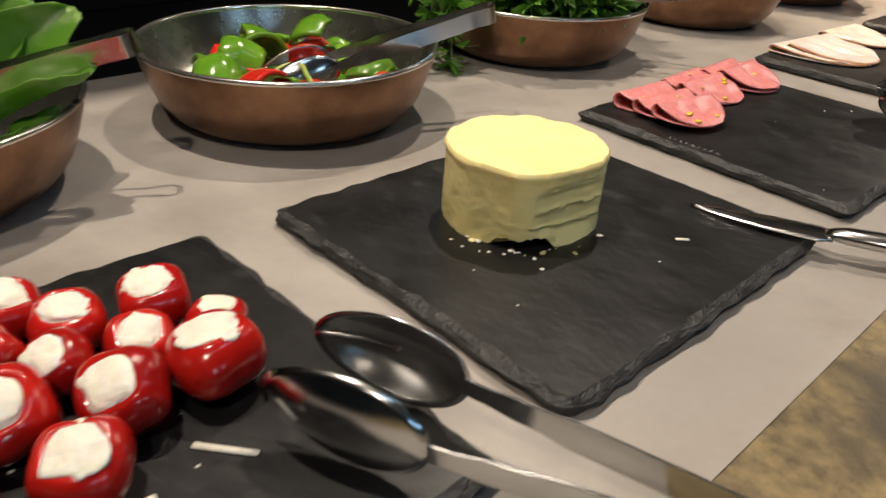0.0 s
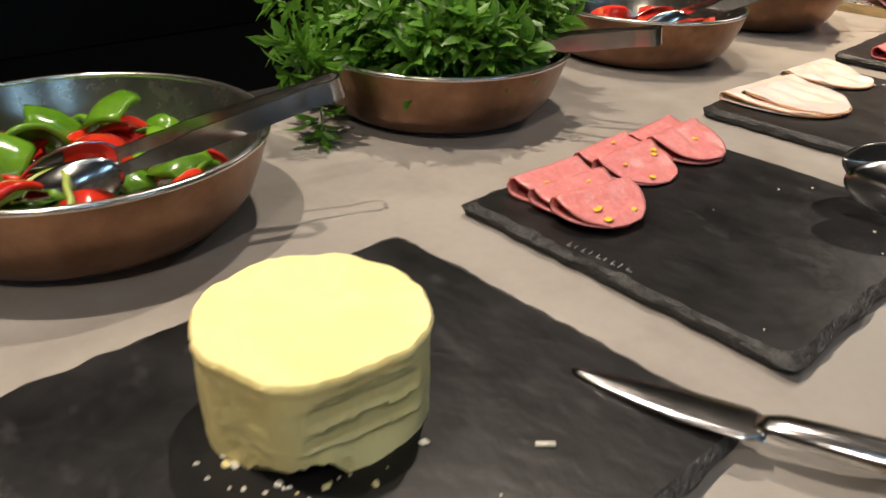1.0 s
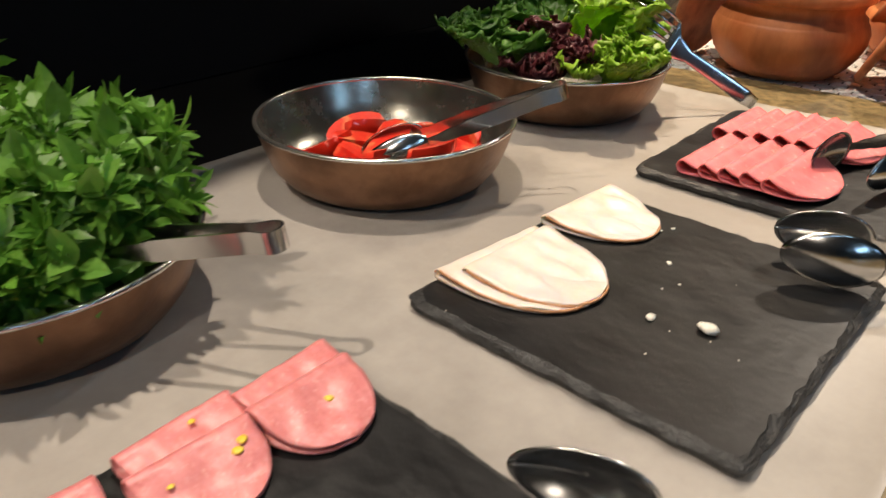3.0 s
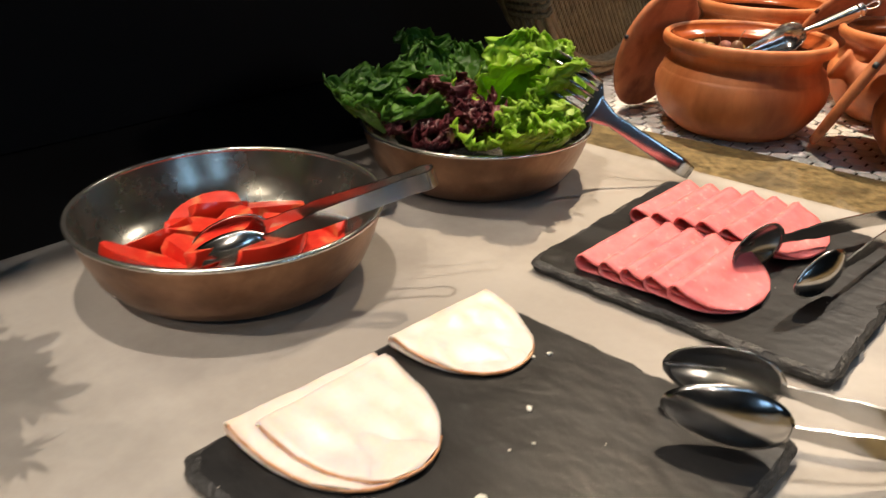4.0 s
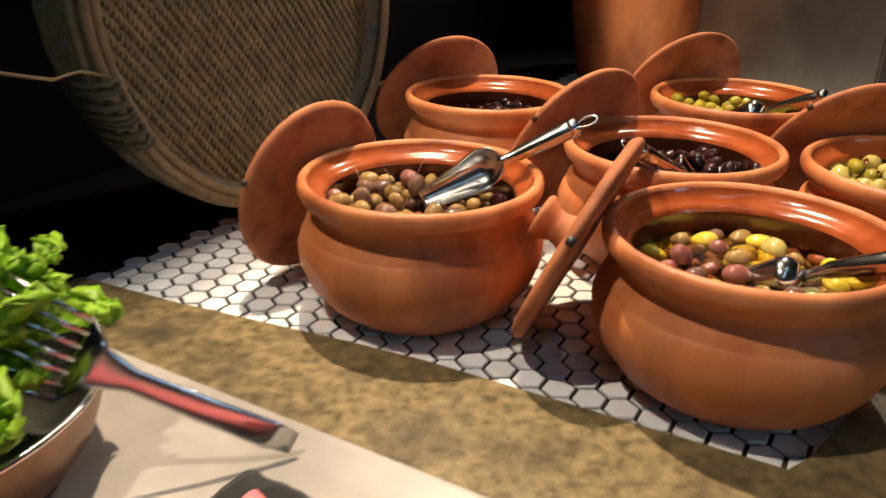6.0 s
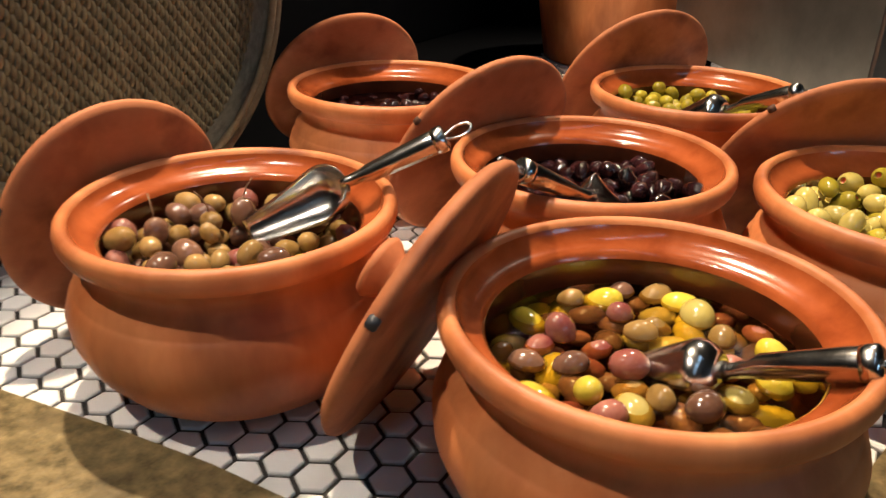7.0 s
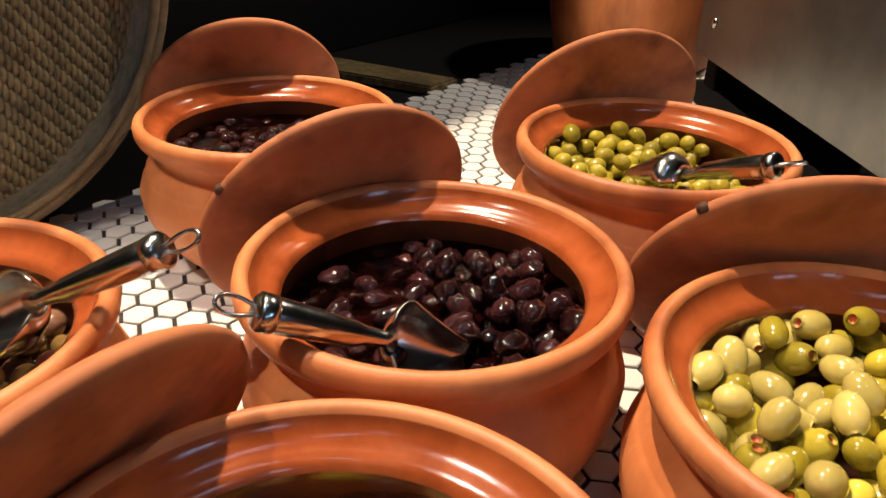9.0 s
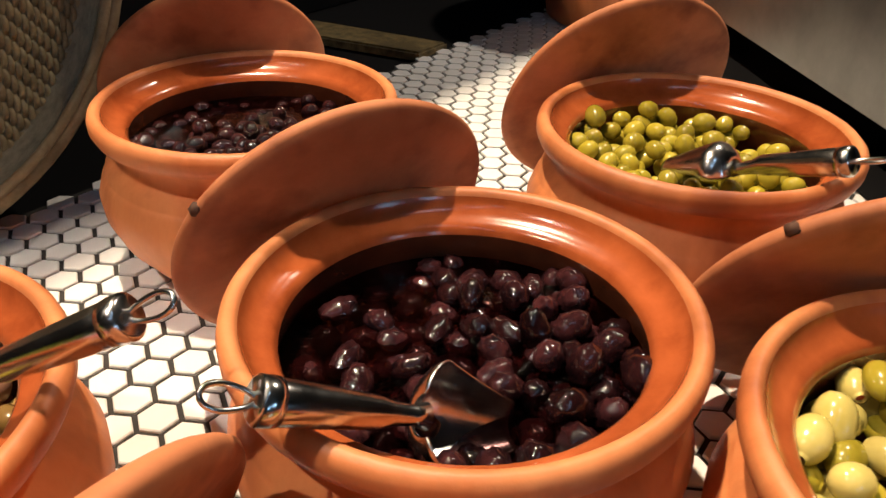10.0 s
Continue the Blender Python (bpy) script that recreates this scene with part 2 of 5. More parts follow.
def part(name, bm, material, parent, label="", smooth=True, m=None):
    ob = obj(name, bm, material, parent, m, smooth)
    return tagged(ob, label) if label else ob


def empty(name, m):
    ob = new(name)
    ob.empty_display_size = 0.02
    ob.matrix_basis = m
    return ob


def shared(name, mesh, parent=None, m=None):
    ob = new(name, mesh)
    if parent:
        ob.parent = parent
    if m is not None:
        ob.matrix_basis = m
    return ob


def axes(origin, x_to, up=(0, 0, 1)):
    """A pose at origin whose x axis points at x_to and whose z axis is near up."""
    x = (Vector(x_to) - Vector(origin)).normalized()
    y = Vector(up).cross(x).normalized()
    z = x.cross(y)
    r = Matrix((x, y, z)).transposed().to_4x4()
    return Matrix.Translation(origin) @ r


def lathe(bm, profile, n=64, wobble=0.0, seed=0.0, index=0):
    """Turns a profile of (radius, height) about z."""
    rings = []
    for r, z in profile:
        if r < 1e-6:
            rings.append([bm.verts.new((0, 0, z))])
            continue
        ring = []
        for i in range(n):
            a = 2 * math.pi * i / n
            k = 1 + wobble * noise.noise((math.cos(a) * 1.5 + seed, math.sin(a) * 1.5, z * 12))
            ring.append(bm.verts.new((r * k * math.cos(a), r * k * math.sin(a), z)))
        rings.append(ring)
    for a, b in zip(rings, rings[1:]):
        for i in range(n):
            j = (i + 1) % n
            if len(a) == 1 and len(b) == 1:
                continue
            if len(a) == 1:
                f = bm.faces.new((a[0], b[j], b[i]))
            elif len(b) == 1:
                f = bm.faces.new((a[i], a[j], b[0]))
            else:
                f = bm.faces.new((a[i], a[j], b[j], b[i]))
            f.material_index = index
    return rings


def sweep(bm, pts, sizes, up=(0, 0, 1), n=0, closed=False):
    """Sweeps a rectangle (side, up) or, with n, an oval of n corners along the points."""
    pts = [Vector(p) for p in pts]
    rings = []
    for i, p in enumerate(pts):
        a, b = pts[max(i - 1, 0)], pts[min(i + 1, len(pts) - 1)]
        if closed:
            a, b = pts[i - 1], pts[(i + 1) % len(pts)]
        t = (b - a).normalized()
        s = t.cross(Vector(up)).normalized()
        u = s.cross(t)
        w, h = sizes[i] if isinstance(sizes, list) else sizes
        if n:
            ring = [bm.verts.new(p + s * (w / 2 * math.cos(2 * math.pi * k / n)) + u * (h / 2 * math.sin(2 * math.pi * k / n))) for k in range(n)]
        else:
            ring = [bm.verts.new(p + s * (w / 2 * q) + u * (h / 2 * r)) for q, r in ((-1, -1), (1, -1), (1, 1), (-1, 1))]
        rings.append(ring)
    m = len(rings[0])
    pairs = list(zip(rings, rings[1:])) + ([(rings[-1], rings[0])] if closed else [])
    for a, b in pairs:
        for k in range(m):
            bm.faces.new((a[k], a[(k + 1) % m], b[(k + 1) % m], b[k]))
    if not closed:
        bm.faces.new(rings[0][::-1])
        bm.faces.new(rings[-1])
    return rings


def box(bm, x0, y0, z0, x1, y1, z1, bevel=0.0):
    r = bmesh.ops.create_cube(bm, size=1)
    for v in r["verts"]:
        v.co = Vector((x0 + (v.co.x + 0.5) * (x1 - x0), y0 + (v.co.y + 0.5) * (y1 - y0), z0 + (v.co.z + 0.5) * (z1 - z0)))
    if bevel:
        es = {e for v in r["verts"] for e in v.link_edges}
        bmesh.ops.bevel(bm, geom=list(es), offset=bevel, segments=3, affect="EDGES")


def sheet(bm, fn, nu, nv, thick=0.0, keep=None):
    """A grid over u and v in 0..1, given a thickness."""
    g = [[bm.verts.new(fn(i / nu, j / nv)) for j in range(nv + 1)] for i in range(nu + 1)]
    fs = []
    for i in range(nu):
        for j in range(nv):
            if keep is None or keep(i, j):
                fs.append(bm.faces.new((g[i][j], g[i + 1][j], g[i + 1][j + 1], g[i][j + 1])))
    bmesh.ops.recalc_face_normals(bm, faces=fs)
    if thick:
        edges = [e for f in fs for e in f.edges if len(e.link_faces) == 1]
        used = {v for f in fs for v in f.verts}
        for v in used:
            v.normal_update()
        twin = {v: bm.verts.new(v.co - v.normal * thick) for v in used}
        for f in fs:
            bm.faces.new([twin[v] for v in reversed(f.verts)])
        for e in set(edges):
            p, q = e.verts
            bm.faces.new((p, q, twin[q], twin[p]))
    loose = [v for v in bm.verts if not v.link_faces]
    if loose:
        bmesh.ops.delete(bm, geom=loose, context="VERTS")


# ---- the setting ----
LEDGE_Z = 0.006


def ledge_front(x):
    return 1.702 + 0.03 * (x + 0.42)


TILE_EDGE = [(-0.82, 1.776), (-0.668, 1.790), (-0.472, 1.822), (-0.396, 1.832), (-0.100, 1.846)]


def ledge_back(x):
    for (xa, ya), (xb, yb) in zip(TILE_EDGE, TILE_EDGE[1:]):
        if x <= xb:
            return ya + (yb - ya) * (x - xa) / (xb - xa)
    return TILE_EDGE[-1][1]


def slab(name, outline, z0, z1, material, label, category, bevel=0.0015):
    bm = bmesh.new()
    lo = [bm.verts.new((x, y, z0)) for x, y in outline]
    hi = [bm.verts.new((x, y, z1)) for x, y in outline]
    n = len(lo)
    for i in range(n):
        bm.faces.new((lo[i], lo[(i + 1) % n], hi[(i + 1) % n], hi[i]))
    bm.faces.new(lo[::-1])
    top = bm.faces.new(hi)
    if bevel:
        bmesh.ops.bevel(bm, geom=list(top.edges), offset=bevel, segments=2, affect="EDGES")
    return tagged(obj(name, bm, material, smooth=False), label, category, kind="structure")


def serving_tray():
    """The sunken grey counter, whose edge turns up towards the stone frame."""
    bm = bmesh.new()
    x0, x1, y0, n = -0.80, -0.138, -0.9, 40
    cols = []
    for i in range(n + 1):
        x = x0 + (x1 - x0) * i / n
        cols.append(x)
    offs = [(0.052, 0.0), (0.040, 0.0003), (0.028, 0.0010), (0.018, 0.0022), (0.009, 0.0040), (0.003, 0.0058), (0.0, 0.0066), (-0.004, 0.0068)]
    rows = [(y0, 0.0, 0)] + [(None, z, d) for d, z in offs]
    grid = []
    for k, (y, z, d) in enumerate(rows):
        line = []
        for x in cols:
            yy = y0 if y is not None else ledge_front(x) - d
            line.append((x, yy, z))
        # the front edge turns up too
        for d2, z2 in offs:
            yy = y0 if y is not None else ledge_front(x1) - d
            line.append((x1 + 0.052 - d2, yy, max(z, z2)))
        grid.append([bm.verts.new(c) for c in line])
    for a, b in zip(grid, grid[1:]):
        for i in range(len(a) - 1):
            bm.faces.new((a[i], a[i + 1], b[i + 1], b[i]))
    bmesh.ops.remove_doubles(bm, verts=bm.verts, dist=1e-5)
    ob = obj("counter_tray", bm, CONCRETE)
    return tagged(ob, "smooth grey concrete counter with softly turned-up edge", "counter", kind="structure")


serving_tray()
X1 = -0.0865
slab("stone_ledge_cross", [(-0.80, ledge_front(-0.80) + 0.001), (X1, ledge_front(X1) + 0.001), (0.30, ledge_front(X1) + 0.001), (0.30, 3.9), (0.10, 3.9), (0.06, 2.30), (-0.02, 2.14), (-0.088, 1.870), (-0.100, 1.846)] + [(x, y) for x, y in reversed(TILE_EDGE[1:-1])] + [(-0.80, ledge_back(-0.80))],
     -0.03, LEDGE_Z, STONE, "mottled brown stone ledge between counter and tiles", "ledge", 0.002)
slab("stone_ledge_front", [(X1 + 0.001, -0.9), (0.30, -0.9), (0.30, ledge_front(X1)), (X1 + 0.001, ledge_front(X1))],
     -0.03, LEDGE_Z, STONE, "mottled brown stone ledge along the counter front", "ledge", 0.003)
slab("stone_ledge_back", [(-1.15, 2.72), (-0.80, 2.79), (-0.80, 2.86), (-1.15, 2.80)], -0.006, 0.008, STONE, "brown stone ledge behind the mosaic tiles", "ledge", 0.003)
slab("counter_base", [(-0.795, -0.89), (0.29, -0.89), (0.29, 4.0), (-0.795, 4.0)], -0.88, -0.032, BLACK, "black counter body under the stone", "counter", 0)
slab("tile_bed", [(-0.80, 1.70), (0.30, 1.70), (0.30, 3.9), (-0.80, 3.9)], -0.031, -0.0028, GROUT, "dark grout bed of the mosaic", "tile bed", 0)
slab("back_shelf", [(-1.9, -0.9), (-0.802, -0.9), (-0.802, 4.0), (-1.9, 4.0)], -0.031, -0.008, BLACK, "black surface behind the counter", "shelf", 0)

bm = bmesh.new()
box(bm, -1.14, -0.9, -0.007, -1.12, 3.9, 1.30, 0.002)
tagged(obj("back_panel", bm, BLACK, smooth=False), "tall black panel behind the counter", "panel", kind="structure")
# Out of view; added to keep spot light off the counter back and basket.
slab("overhead_shelf", [(-1.119, -0.9), (-0.775, -0.9), (-0.775, 1.70), (-0.740, 1.74), (-0.740, 3.20), (-1.119, 3.20)], 0.98, 1.01, BLACK, "unseen black board added to block spot light at the back", "shelf")

for nm, c in (("floor", (-4, -4, -0.92, 4, 7, -0.88)), ("ceiling", (-4, -4, 1.95, 4, 7, 2.0)), ("wall_west", (-4.1, -4, -0.88, -4, 7, 1.95)),
              ("wall_east", (4, -4, -0.88, 4.1, 7, 1.95)), ("wall_south", (-4, -4.1, -0.88, 4, -4, 1.95)), ("wall_north", (-4, 7, -0.88, 4, 7.1, 1.95))):
    bm = bmesh.new()
    box(bm, *c)
    tagged(obj(nm, bm, ROOM, smooth=False), "plain painted " + nm.split("_")[0] + " of the dining room", nm.split("_")[0], kind="structure")
# Unseen glowing panels, added for bluish reflections in the metal and some fill.
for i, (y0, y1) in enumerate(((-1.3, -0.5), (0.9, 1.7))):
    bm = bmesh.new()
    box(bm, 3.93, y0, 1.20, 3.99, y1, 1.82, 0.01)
    tagged(obj("window_%d" % (i + 1), bm, DAYLIGHT, smooth=False), "unseen bluish glow panel added across the room", "window", kind="structure")

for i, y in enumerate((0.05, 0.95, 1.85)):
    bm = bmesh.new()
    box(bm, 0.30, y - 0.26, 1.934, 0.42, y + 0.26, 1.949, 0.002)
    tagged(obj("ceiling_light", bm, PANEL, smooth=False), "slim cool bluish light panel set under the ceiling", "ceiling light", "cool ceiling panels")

# ---- slates ----


def slate(x0, y0, x1, y1, seed, turn, label):
    bm = bmesh.new()
    cx, cy, hx, hy = (x0 + x1) / 2, (y0 + y1) / 2, (x1 - x0) / 2, (y1 - y0) / 2
    per = []
    n = 56
    for s in range(4):
        for i in range(n):
            u = -1 + 2 * i / n
            per.append([(u, -1), (1, u), (-u, 1), (-1, -u)][s])
    rings = []
    for k, (z, inset, jit) in enumerate(((0.0005, 0.0035, 0.0014), (0.004, 0.0012, 0.0030), (0.0078, 0.0, 0.0036), (0.0102, 0.0026, 0.0036), (0.0120, 0.0062, 0.0032))):
        ring = []
        for u, v in per:
            r = (abs(u) ** 34 + abs(v) ** 34) ** (1 / 34)
            px, py = u / r * hx, v / r * hy
            d = jit * noise.noise((px * 60 + seed * 9, py * 60, k * 0.7)) + 0.0012 * noise.noise((px * 22 + seed * 5, py * 22, 3.0))
            chip = max(0, noise.noise((px * 38 + seed * 3, py * 38, 8.0)) - 0.32) * (0.016 if k >= 3 else 0.006)
            f = 1 - (inset + chip + d) / max(hx, hy)
            ring.append(bm.verts.new((px * f, py * f, z)))
        rings.append(ring)
    m = len(per)
    for a, b in zip(rings, rings[1:]):
        for i in range(m):
            f = bm.faces.new((a[i], a[(i + 1) % m], b[(i + 1) % m], b[i]))
            f.material_index = 1
    bm.faces.new(rings[0][::-1])
    bm.faces.new(rings[-1])
    ob = obj("slate_board", bm, [SLATE, SLATE_EDGE], m=pose(cx, cy, 0, 0, 0, turn), smooth=False)
    return tagged(ob, label, "serving board", "slate boards on the counter")


slate(-0.420, -0.085, -0.147, 0.198, 1, 0.0, "black slate board with rough edges under stuffed peppers")
slate(-0.420, 0.248, -0.148, 0.541, 2, 0.0, "black slate board with chipped edges under butter")
slate(-0.421, 0.606, -0.147, 0.890, 3, -1.8, "black slate board with chipped edges under mortadella")
slate(-0.422, 0.983, -0.142, 1.277, 4, -0.6, "black slate board under turkey slices")
slate(-0.425, 1.356, -0.144, 1.648, 5, 0.0, "black slate board with worn corners under ham")



def scratched_writing():
    """Short pale strokes of writing too worn to read, along the edge of the mortadella board."""
    rng = random.Random(77)
    root = empty("slate_writing", pose(-0.324, 0.6185, 0.0123, 0, 0, 2))
    for k in range(9):
        bm = bmesh.new()
        h = rng.uniform(0.0035, 0.0065)
        box(bm, k * 0.0060, -h / 2, 0, k * 0.0060 + 0.0007, h / 2, 0.0003)
        if k % 2 == 0:
            box(bm, k * 0.0060 + 0.0008, -h / 2, 0, k * 0.0060 + rng.uniform(0.0028, 0.0045), -h / 2 + 0.0007, 0.0003)
        part("stroke", bm, CHALK, root, smooth=False)
    tagged(root, "worn pale writing scratched along the slate edge", "writing")


scratched_writing()

# ---- bowls ----
BOWL_H = 0.0715


def bowl(x, y, label):
    root = empty("metal_bowl", pose(x, y, 0))
    bm = bmesh.new()
    lathe(bm, [(0, 0.0006), (0.088, 0.0), (0.102, 0.0025), (0.114, 0.010), (0.124, 0.023), (0.1315, 0.042), (0.1370, 0.060), (0.1392, BOWL_H - 0.003)], 96, 0.008, x * 9 + y)
    part("outer_shell", bm, BRONZE, root, "brownish hammered bronze outside")
    bm = bmesh.new()
    lathe(bm, [(0.1365, BOWL_H - 0.003), (0.134, 0.060), (0.1285, 0.043), (0.121, 0.025), (0.111, 0.0125), (0.100, 0.0052), (0.086, 0.0028), (0, 0.0030)], 96, 0.008, x * 9 + y)
    part("inner_lining", bm, TIN, root, "dull tinned inside")
    bm = bmesh.new()
    lathe(bm, [(0.1360, BOWL_H - 0.0038), (0.1358, BOWL_H - 0.0012), (0.1372, BOWL_H), (0.1392, BOWL_H), (0.1408, BOWL_H - 0.0012), (0.1406, BOWL_H - 0.0036), (0.1388, BOWL_H - 0.0044)], 96, 0.004, x * 9 + y)
    part("rim", bm, RIM, root, "worn bright rolled rim")
    return tagged(root, label, "bowl", "bowls along the counter")


BOWLS = [(-0.622, 0.060), (-0.610, 0.394), (-0.634, 0.785), (-0.628, 1.172), (-0.626, 1.521)]
for (x, y), what in zip(BOWLS, ("baby leaves", "cut peppers", "fresh herbs", "tomato wedges", "frilly lettuce")):
    bowl(x, y, "round hammered bronze bowl with tinned inside holding " + what)

# ---- tongs ----


def spoon_head(bm, cx, cy, side, a=0.041, b=0.0235, depth=0.012, slots=False):
    def fn(u, v):
        r, th = u, 2 * math.pi * v
        x, z = r * math.cos(th), r * math.sin(th)
        bb = b * (1.0 - 0.12 * x)
        return Vector((cx + a * x, cy + side * depth * (1 - r * r) * 0.9, bb * z))
    keep = (lambda i, j: not (2 <= i <= 6 and (j % 6) in (2, 3) and (j < 8 or j > 28))) if slots else None
    n0 = len(bm.verts)
    sheet(bm, fn, 8, 36, 0.0012, keep)
    bmesh.ops.remove_doubles(bm, verts=bm.verts[n0:], dist=1e-5)


def tongs(heel, tip, spread, label, head=(0.041, 0.0235), strip=0.016, up=(0, 0, 1), slots=False, thing="serving_tongs"):
    """One bent steel strip with a spoon at each end, lying on its side; heel is the bend, tip the middle between the spoons."""
    L = (Vector(tip) - Vector(heel)).length
    root = empty(thing, axes(heel, tip, up))
    arm = L - head[0] * 0.9
    pts, sizes = [], []
    for i in range(13):
        k = 1 - i / 12
        pts.append((0.008 + (arm - 0.008) * k, spread / 2 * (0.35 + 0.65 * k) if k > 0.02 else 0.009, 0))
        sizes.append((0.0016, strip * (0.55 if k > 0.9 else 0.75 if k > 0.7 else 1)))
    y_end = pts[-1][1]
    for i in range(1, 8):
        a = math.pi / 2 + math.pi * i / 8
        pts.append((0.006 + 0.009 * math.cos(a), y_end * math.sin(a), 0))
        sizes.append((0.0016, strip))
    half = [((x, -y, z), s) for (x, y, z), s in zip(pts[:13], sizes[:13])][::-1]
    bm = bmesh.new()
    sweep(bm, pts + [p for p, s in half], sizes + [s for p, s in half])
    part("spring_arm", bm, STEEL, root, "bent polished steel strip", smooth="creased")
    for s in (1, -1):
        bm = bmesh.new()
        spoon_head(bm, L, s * spread / 2, s, head[0], head[1], 0.010, slots)
        part("tongs_head", bm, STEEL, root)
    return tagged(root, label, "tongs")


tongs((-0.020, 0.245, 0.022), (-0.203, 0.164, 0.037), 0.046, "polished steel serving tongs lying on edge beside stuffed peppers")
tongs((-0.022, 0.935, 0.022), (-0.190, 0.866, 0.037), 0.044, "polished steel serving tongs lying on the mortadella board")
tongs((-0.022, 1.330, 0.022), (-0.188, 1.250, 0.037), 0.044, "polished steel serving tongs lying on the turkey board")
tongs((-0.180, 1.652, 0.034), (-0.226, 1.475, 0.037), 0.062, "steel serving tongs lying open on the ham board", head=(0.038, 0.022))
tongs((-0.526, 0.212, 0.111), (-0.600, 0.050, 0.064), 0.030, "steel tongs resting in the baby leaf bowl", head=(0.035, 0.017), strip=0.016, slots=True)
tongs((-0.496, 0.547, 0.1003), (-0.560, 0.370, 0.054), 0.032, "steel tongs with slotted heads resting in the pepper bowl", head=(0.035, 0.017), strip=0.016, slots=True)
tongs((-0.429, 0.879, 0.1025), (-0.560, 0.800, 0.078), 0.030, "steel tongs stuck into the herb bowl", head=(0.035, 0.017), strip=0.016, slots=True)
tongs((-0.470, 1.271, 0.1080), (-0.578, 1.135, 0.054), 0.032, "steel tongs with slotted heads resting in the tomato bowl", head=(0.035, 0.017), strip=0.016, slots=True)


def salad_fork():
    """A flat serving fork whose tines bend down over the lettuce; the handle leans down to the board."""
    root = empty("salad_fork", axes((-0.412, 1.680, 0.0120), (-0.564, 1.564, 0.128), (0.6, -0.7, 0.25)))
    bm = bmesh.new()
    pts = [(0.0, 0, 0), (0.02, 0, 0.001), (0.07, 0, 0.004), (0.12, 0, 0.004), (0.145, 0, 0.006), (0.160, 0, 0.008)]
    sweep(bm, pts, [(0.017, 0.0028), (0.022, 0.0028), (0.020, 0.0028), (0.017, 0.0026), (0.032, 0.0024), (0.066, 0.0024)], n=20)
    part("handle", bm, STEEL, root, "flat polished handle with reddish reflections")
    for i in range(7):
        y = (i - 3) * 0.0098
        bm = bmesh.new()
        sweep(bm, [(0.158, y, 0.008), (0.180, y * 1.06, 0.010), (0.206, y * 1.10, 0.006), (0.220, y * 1.10, -0.004), (0.226, y * 1.10, -0.016)],
              [(0.0044, 0.0024), (0.0044, 0.0024), (0.0040, 0.0022), (0.0034, 0.002), (0.0018, 0.0014)], n=10)
        part("tine", bm, STEEL, root)
    return tagged(root, "polished steel salad fork leaning on the lettuce bowl", "serving fork")


salad_fork()

# ---- butter and knife ----


def butter():
    """A round block cut back by the knife on the side turned to the room, with ledges, a loose foot and a scraped-out hollow."""
    bm = bmesh.new()
    n, H, steps = 132, 0.056, 28
    rings = []
    for k in range(steps + 1):
        z = H * k / steps
        ring = []
        for i in range(n):
            a = 2 * math.pi * i / n
            ux, uy = math.cos(a), math.sin(a)
            r = 0.0555 + 0.0016 * noise.noise((ux * 2.2, uy * 2.2, 1.0))
            c = math.cos(a - radians(-74))
            if c > 0.2:
                r = min(r, 0.0530 / c)
            c = math.cos(a - radians(-8))
            if c > 0.2:
                zz = z + 0.0025 * noise.noise((ux * 3, uy * 3, 5.0))
                d = 0.0500 if zz > 0.046 else 0.0484 if zz > 0.0415 else 0.0468 if zz > 0.031 else 0.0482 if zz > 0.0285 else 0.0462 if zz > 0.0175 else 0.0474 if zz > 0.015 else 0.0456
                r = min(r, d / c)
            if z > 0.0505:
                r += 0.0010 + 0.0012 * noise.noise((ux * 7, uy * 7, 2.0))
            foot = max(0.0, math.cos(a - radians(-6)) - 0.84) / 0.16
            r += 0.0065 * foot * max(0.0, 1 - z / 0.011)
            r += 0.0008 * noise.noise((ux * 4, uy * 4, z * 40)) + 0.0004 * noise.noise((ux * 16, uy * 16, z * 260)) + 0.0004 * noise.noise((ux * 40, uy * 40, z * 500))
            hollow = max(0.0, math.cos(a - radians(-46)) - 0.90) / 0.10
            lift = (0.0085 * min(1, hollow * 1.8) + 0.0035 * hollow * noise.noise((ux * 14, uy * 14, 3.0))) * max(0.0, 1 - z / 0.020)
            if k == steps:
                r -= 0.0016
            ring.append(bm.verts.new((r * ux, r * uy, z + lift + (0.0016 * noise.noise((r * ux * 50, r * uy * 50, 2)) if k >= steps - 1 else 0))))
        rings.append(ring)
    for f in (0.9, 0.75, 0.6, 0.4, 0.2):
        rings.append([bm.verts.new((v.co.x * f, v.co.y * f, H + 0.0016 * noise.noise((v.co.x * f * 50, v.co.y * f * 50, 2)) + 0.0007 * noise.noise((v.co.x * f * 160, v.co.y * f * 160, 2)) + 0.0008 * (1 - f))) for v in rings[steps]])
    for a, b in zip(rings, rings[1:]):
        for i in range(n):
            bm.faces.new((a[i], a[(i + 1) % n], b[(i + 1) % n], b[i]))
    bm.faces.new(rings[-1])
    bm.faces.new(rings[0][::-1])
    ob = obj("butter", bm, BUTTER, m=pose(-0.306, 0.386, 0.0115), smooth="creased")
    tagged(ob, "round block of yellow butter with knife cuts on slate", "butter")


butter()


def crumb(x, y, z, size, seed, label, category, material, flat=0.5, group=""):
    bm = bmesh.new()
    bmesh.ops.create_icosphere(bm, subdivisions=2, radius=size)
    for v in bm.verts:
        k = 1 + 0.7 * noise.noise(v.co / size * 0.9 + Vector((seed * 3.1, seed, 0)))
        v.co = Vector((v.co.x * k * 1.2, v.co.y * k, (v.co.z * k) * flat))
    lo = min(v.co.z for v in bm.verts)
    ob = obj(category.replace(" ", "_"), bm, material, m=pose(x, y, z - lo - 0.0002, 0, 0, seed * 77))
    return tagged(ob, label, category, group)


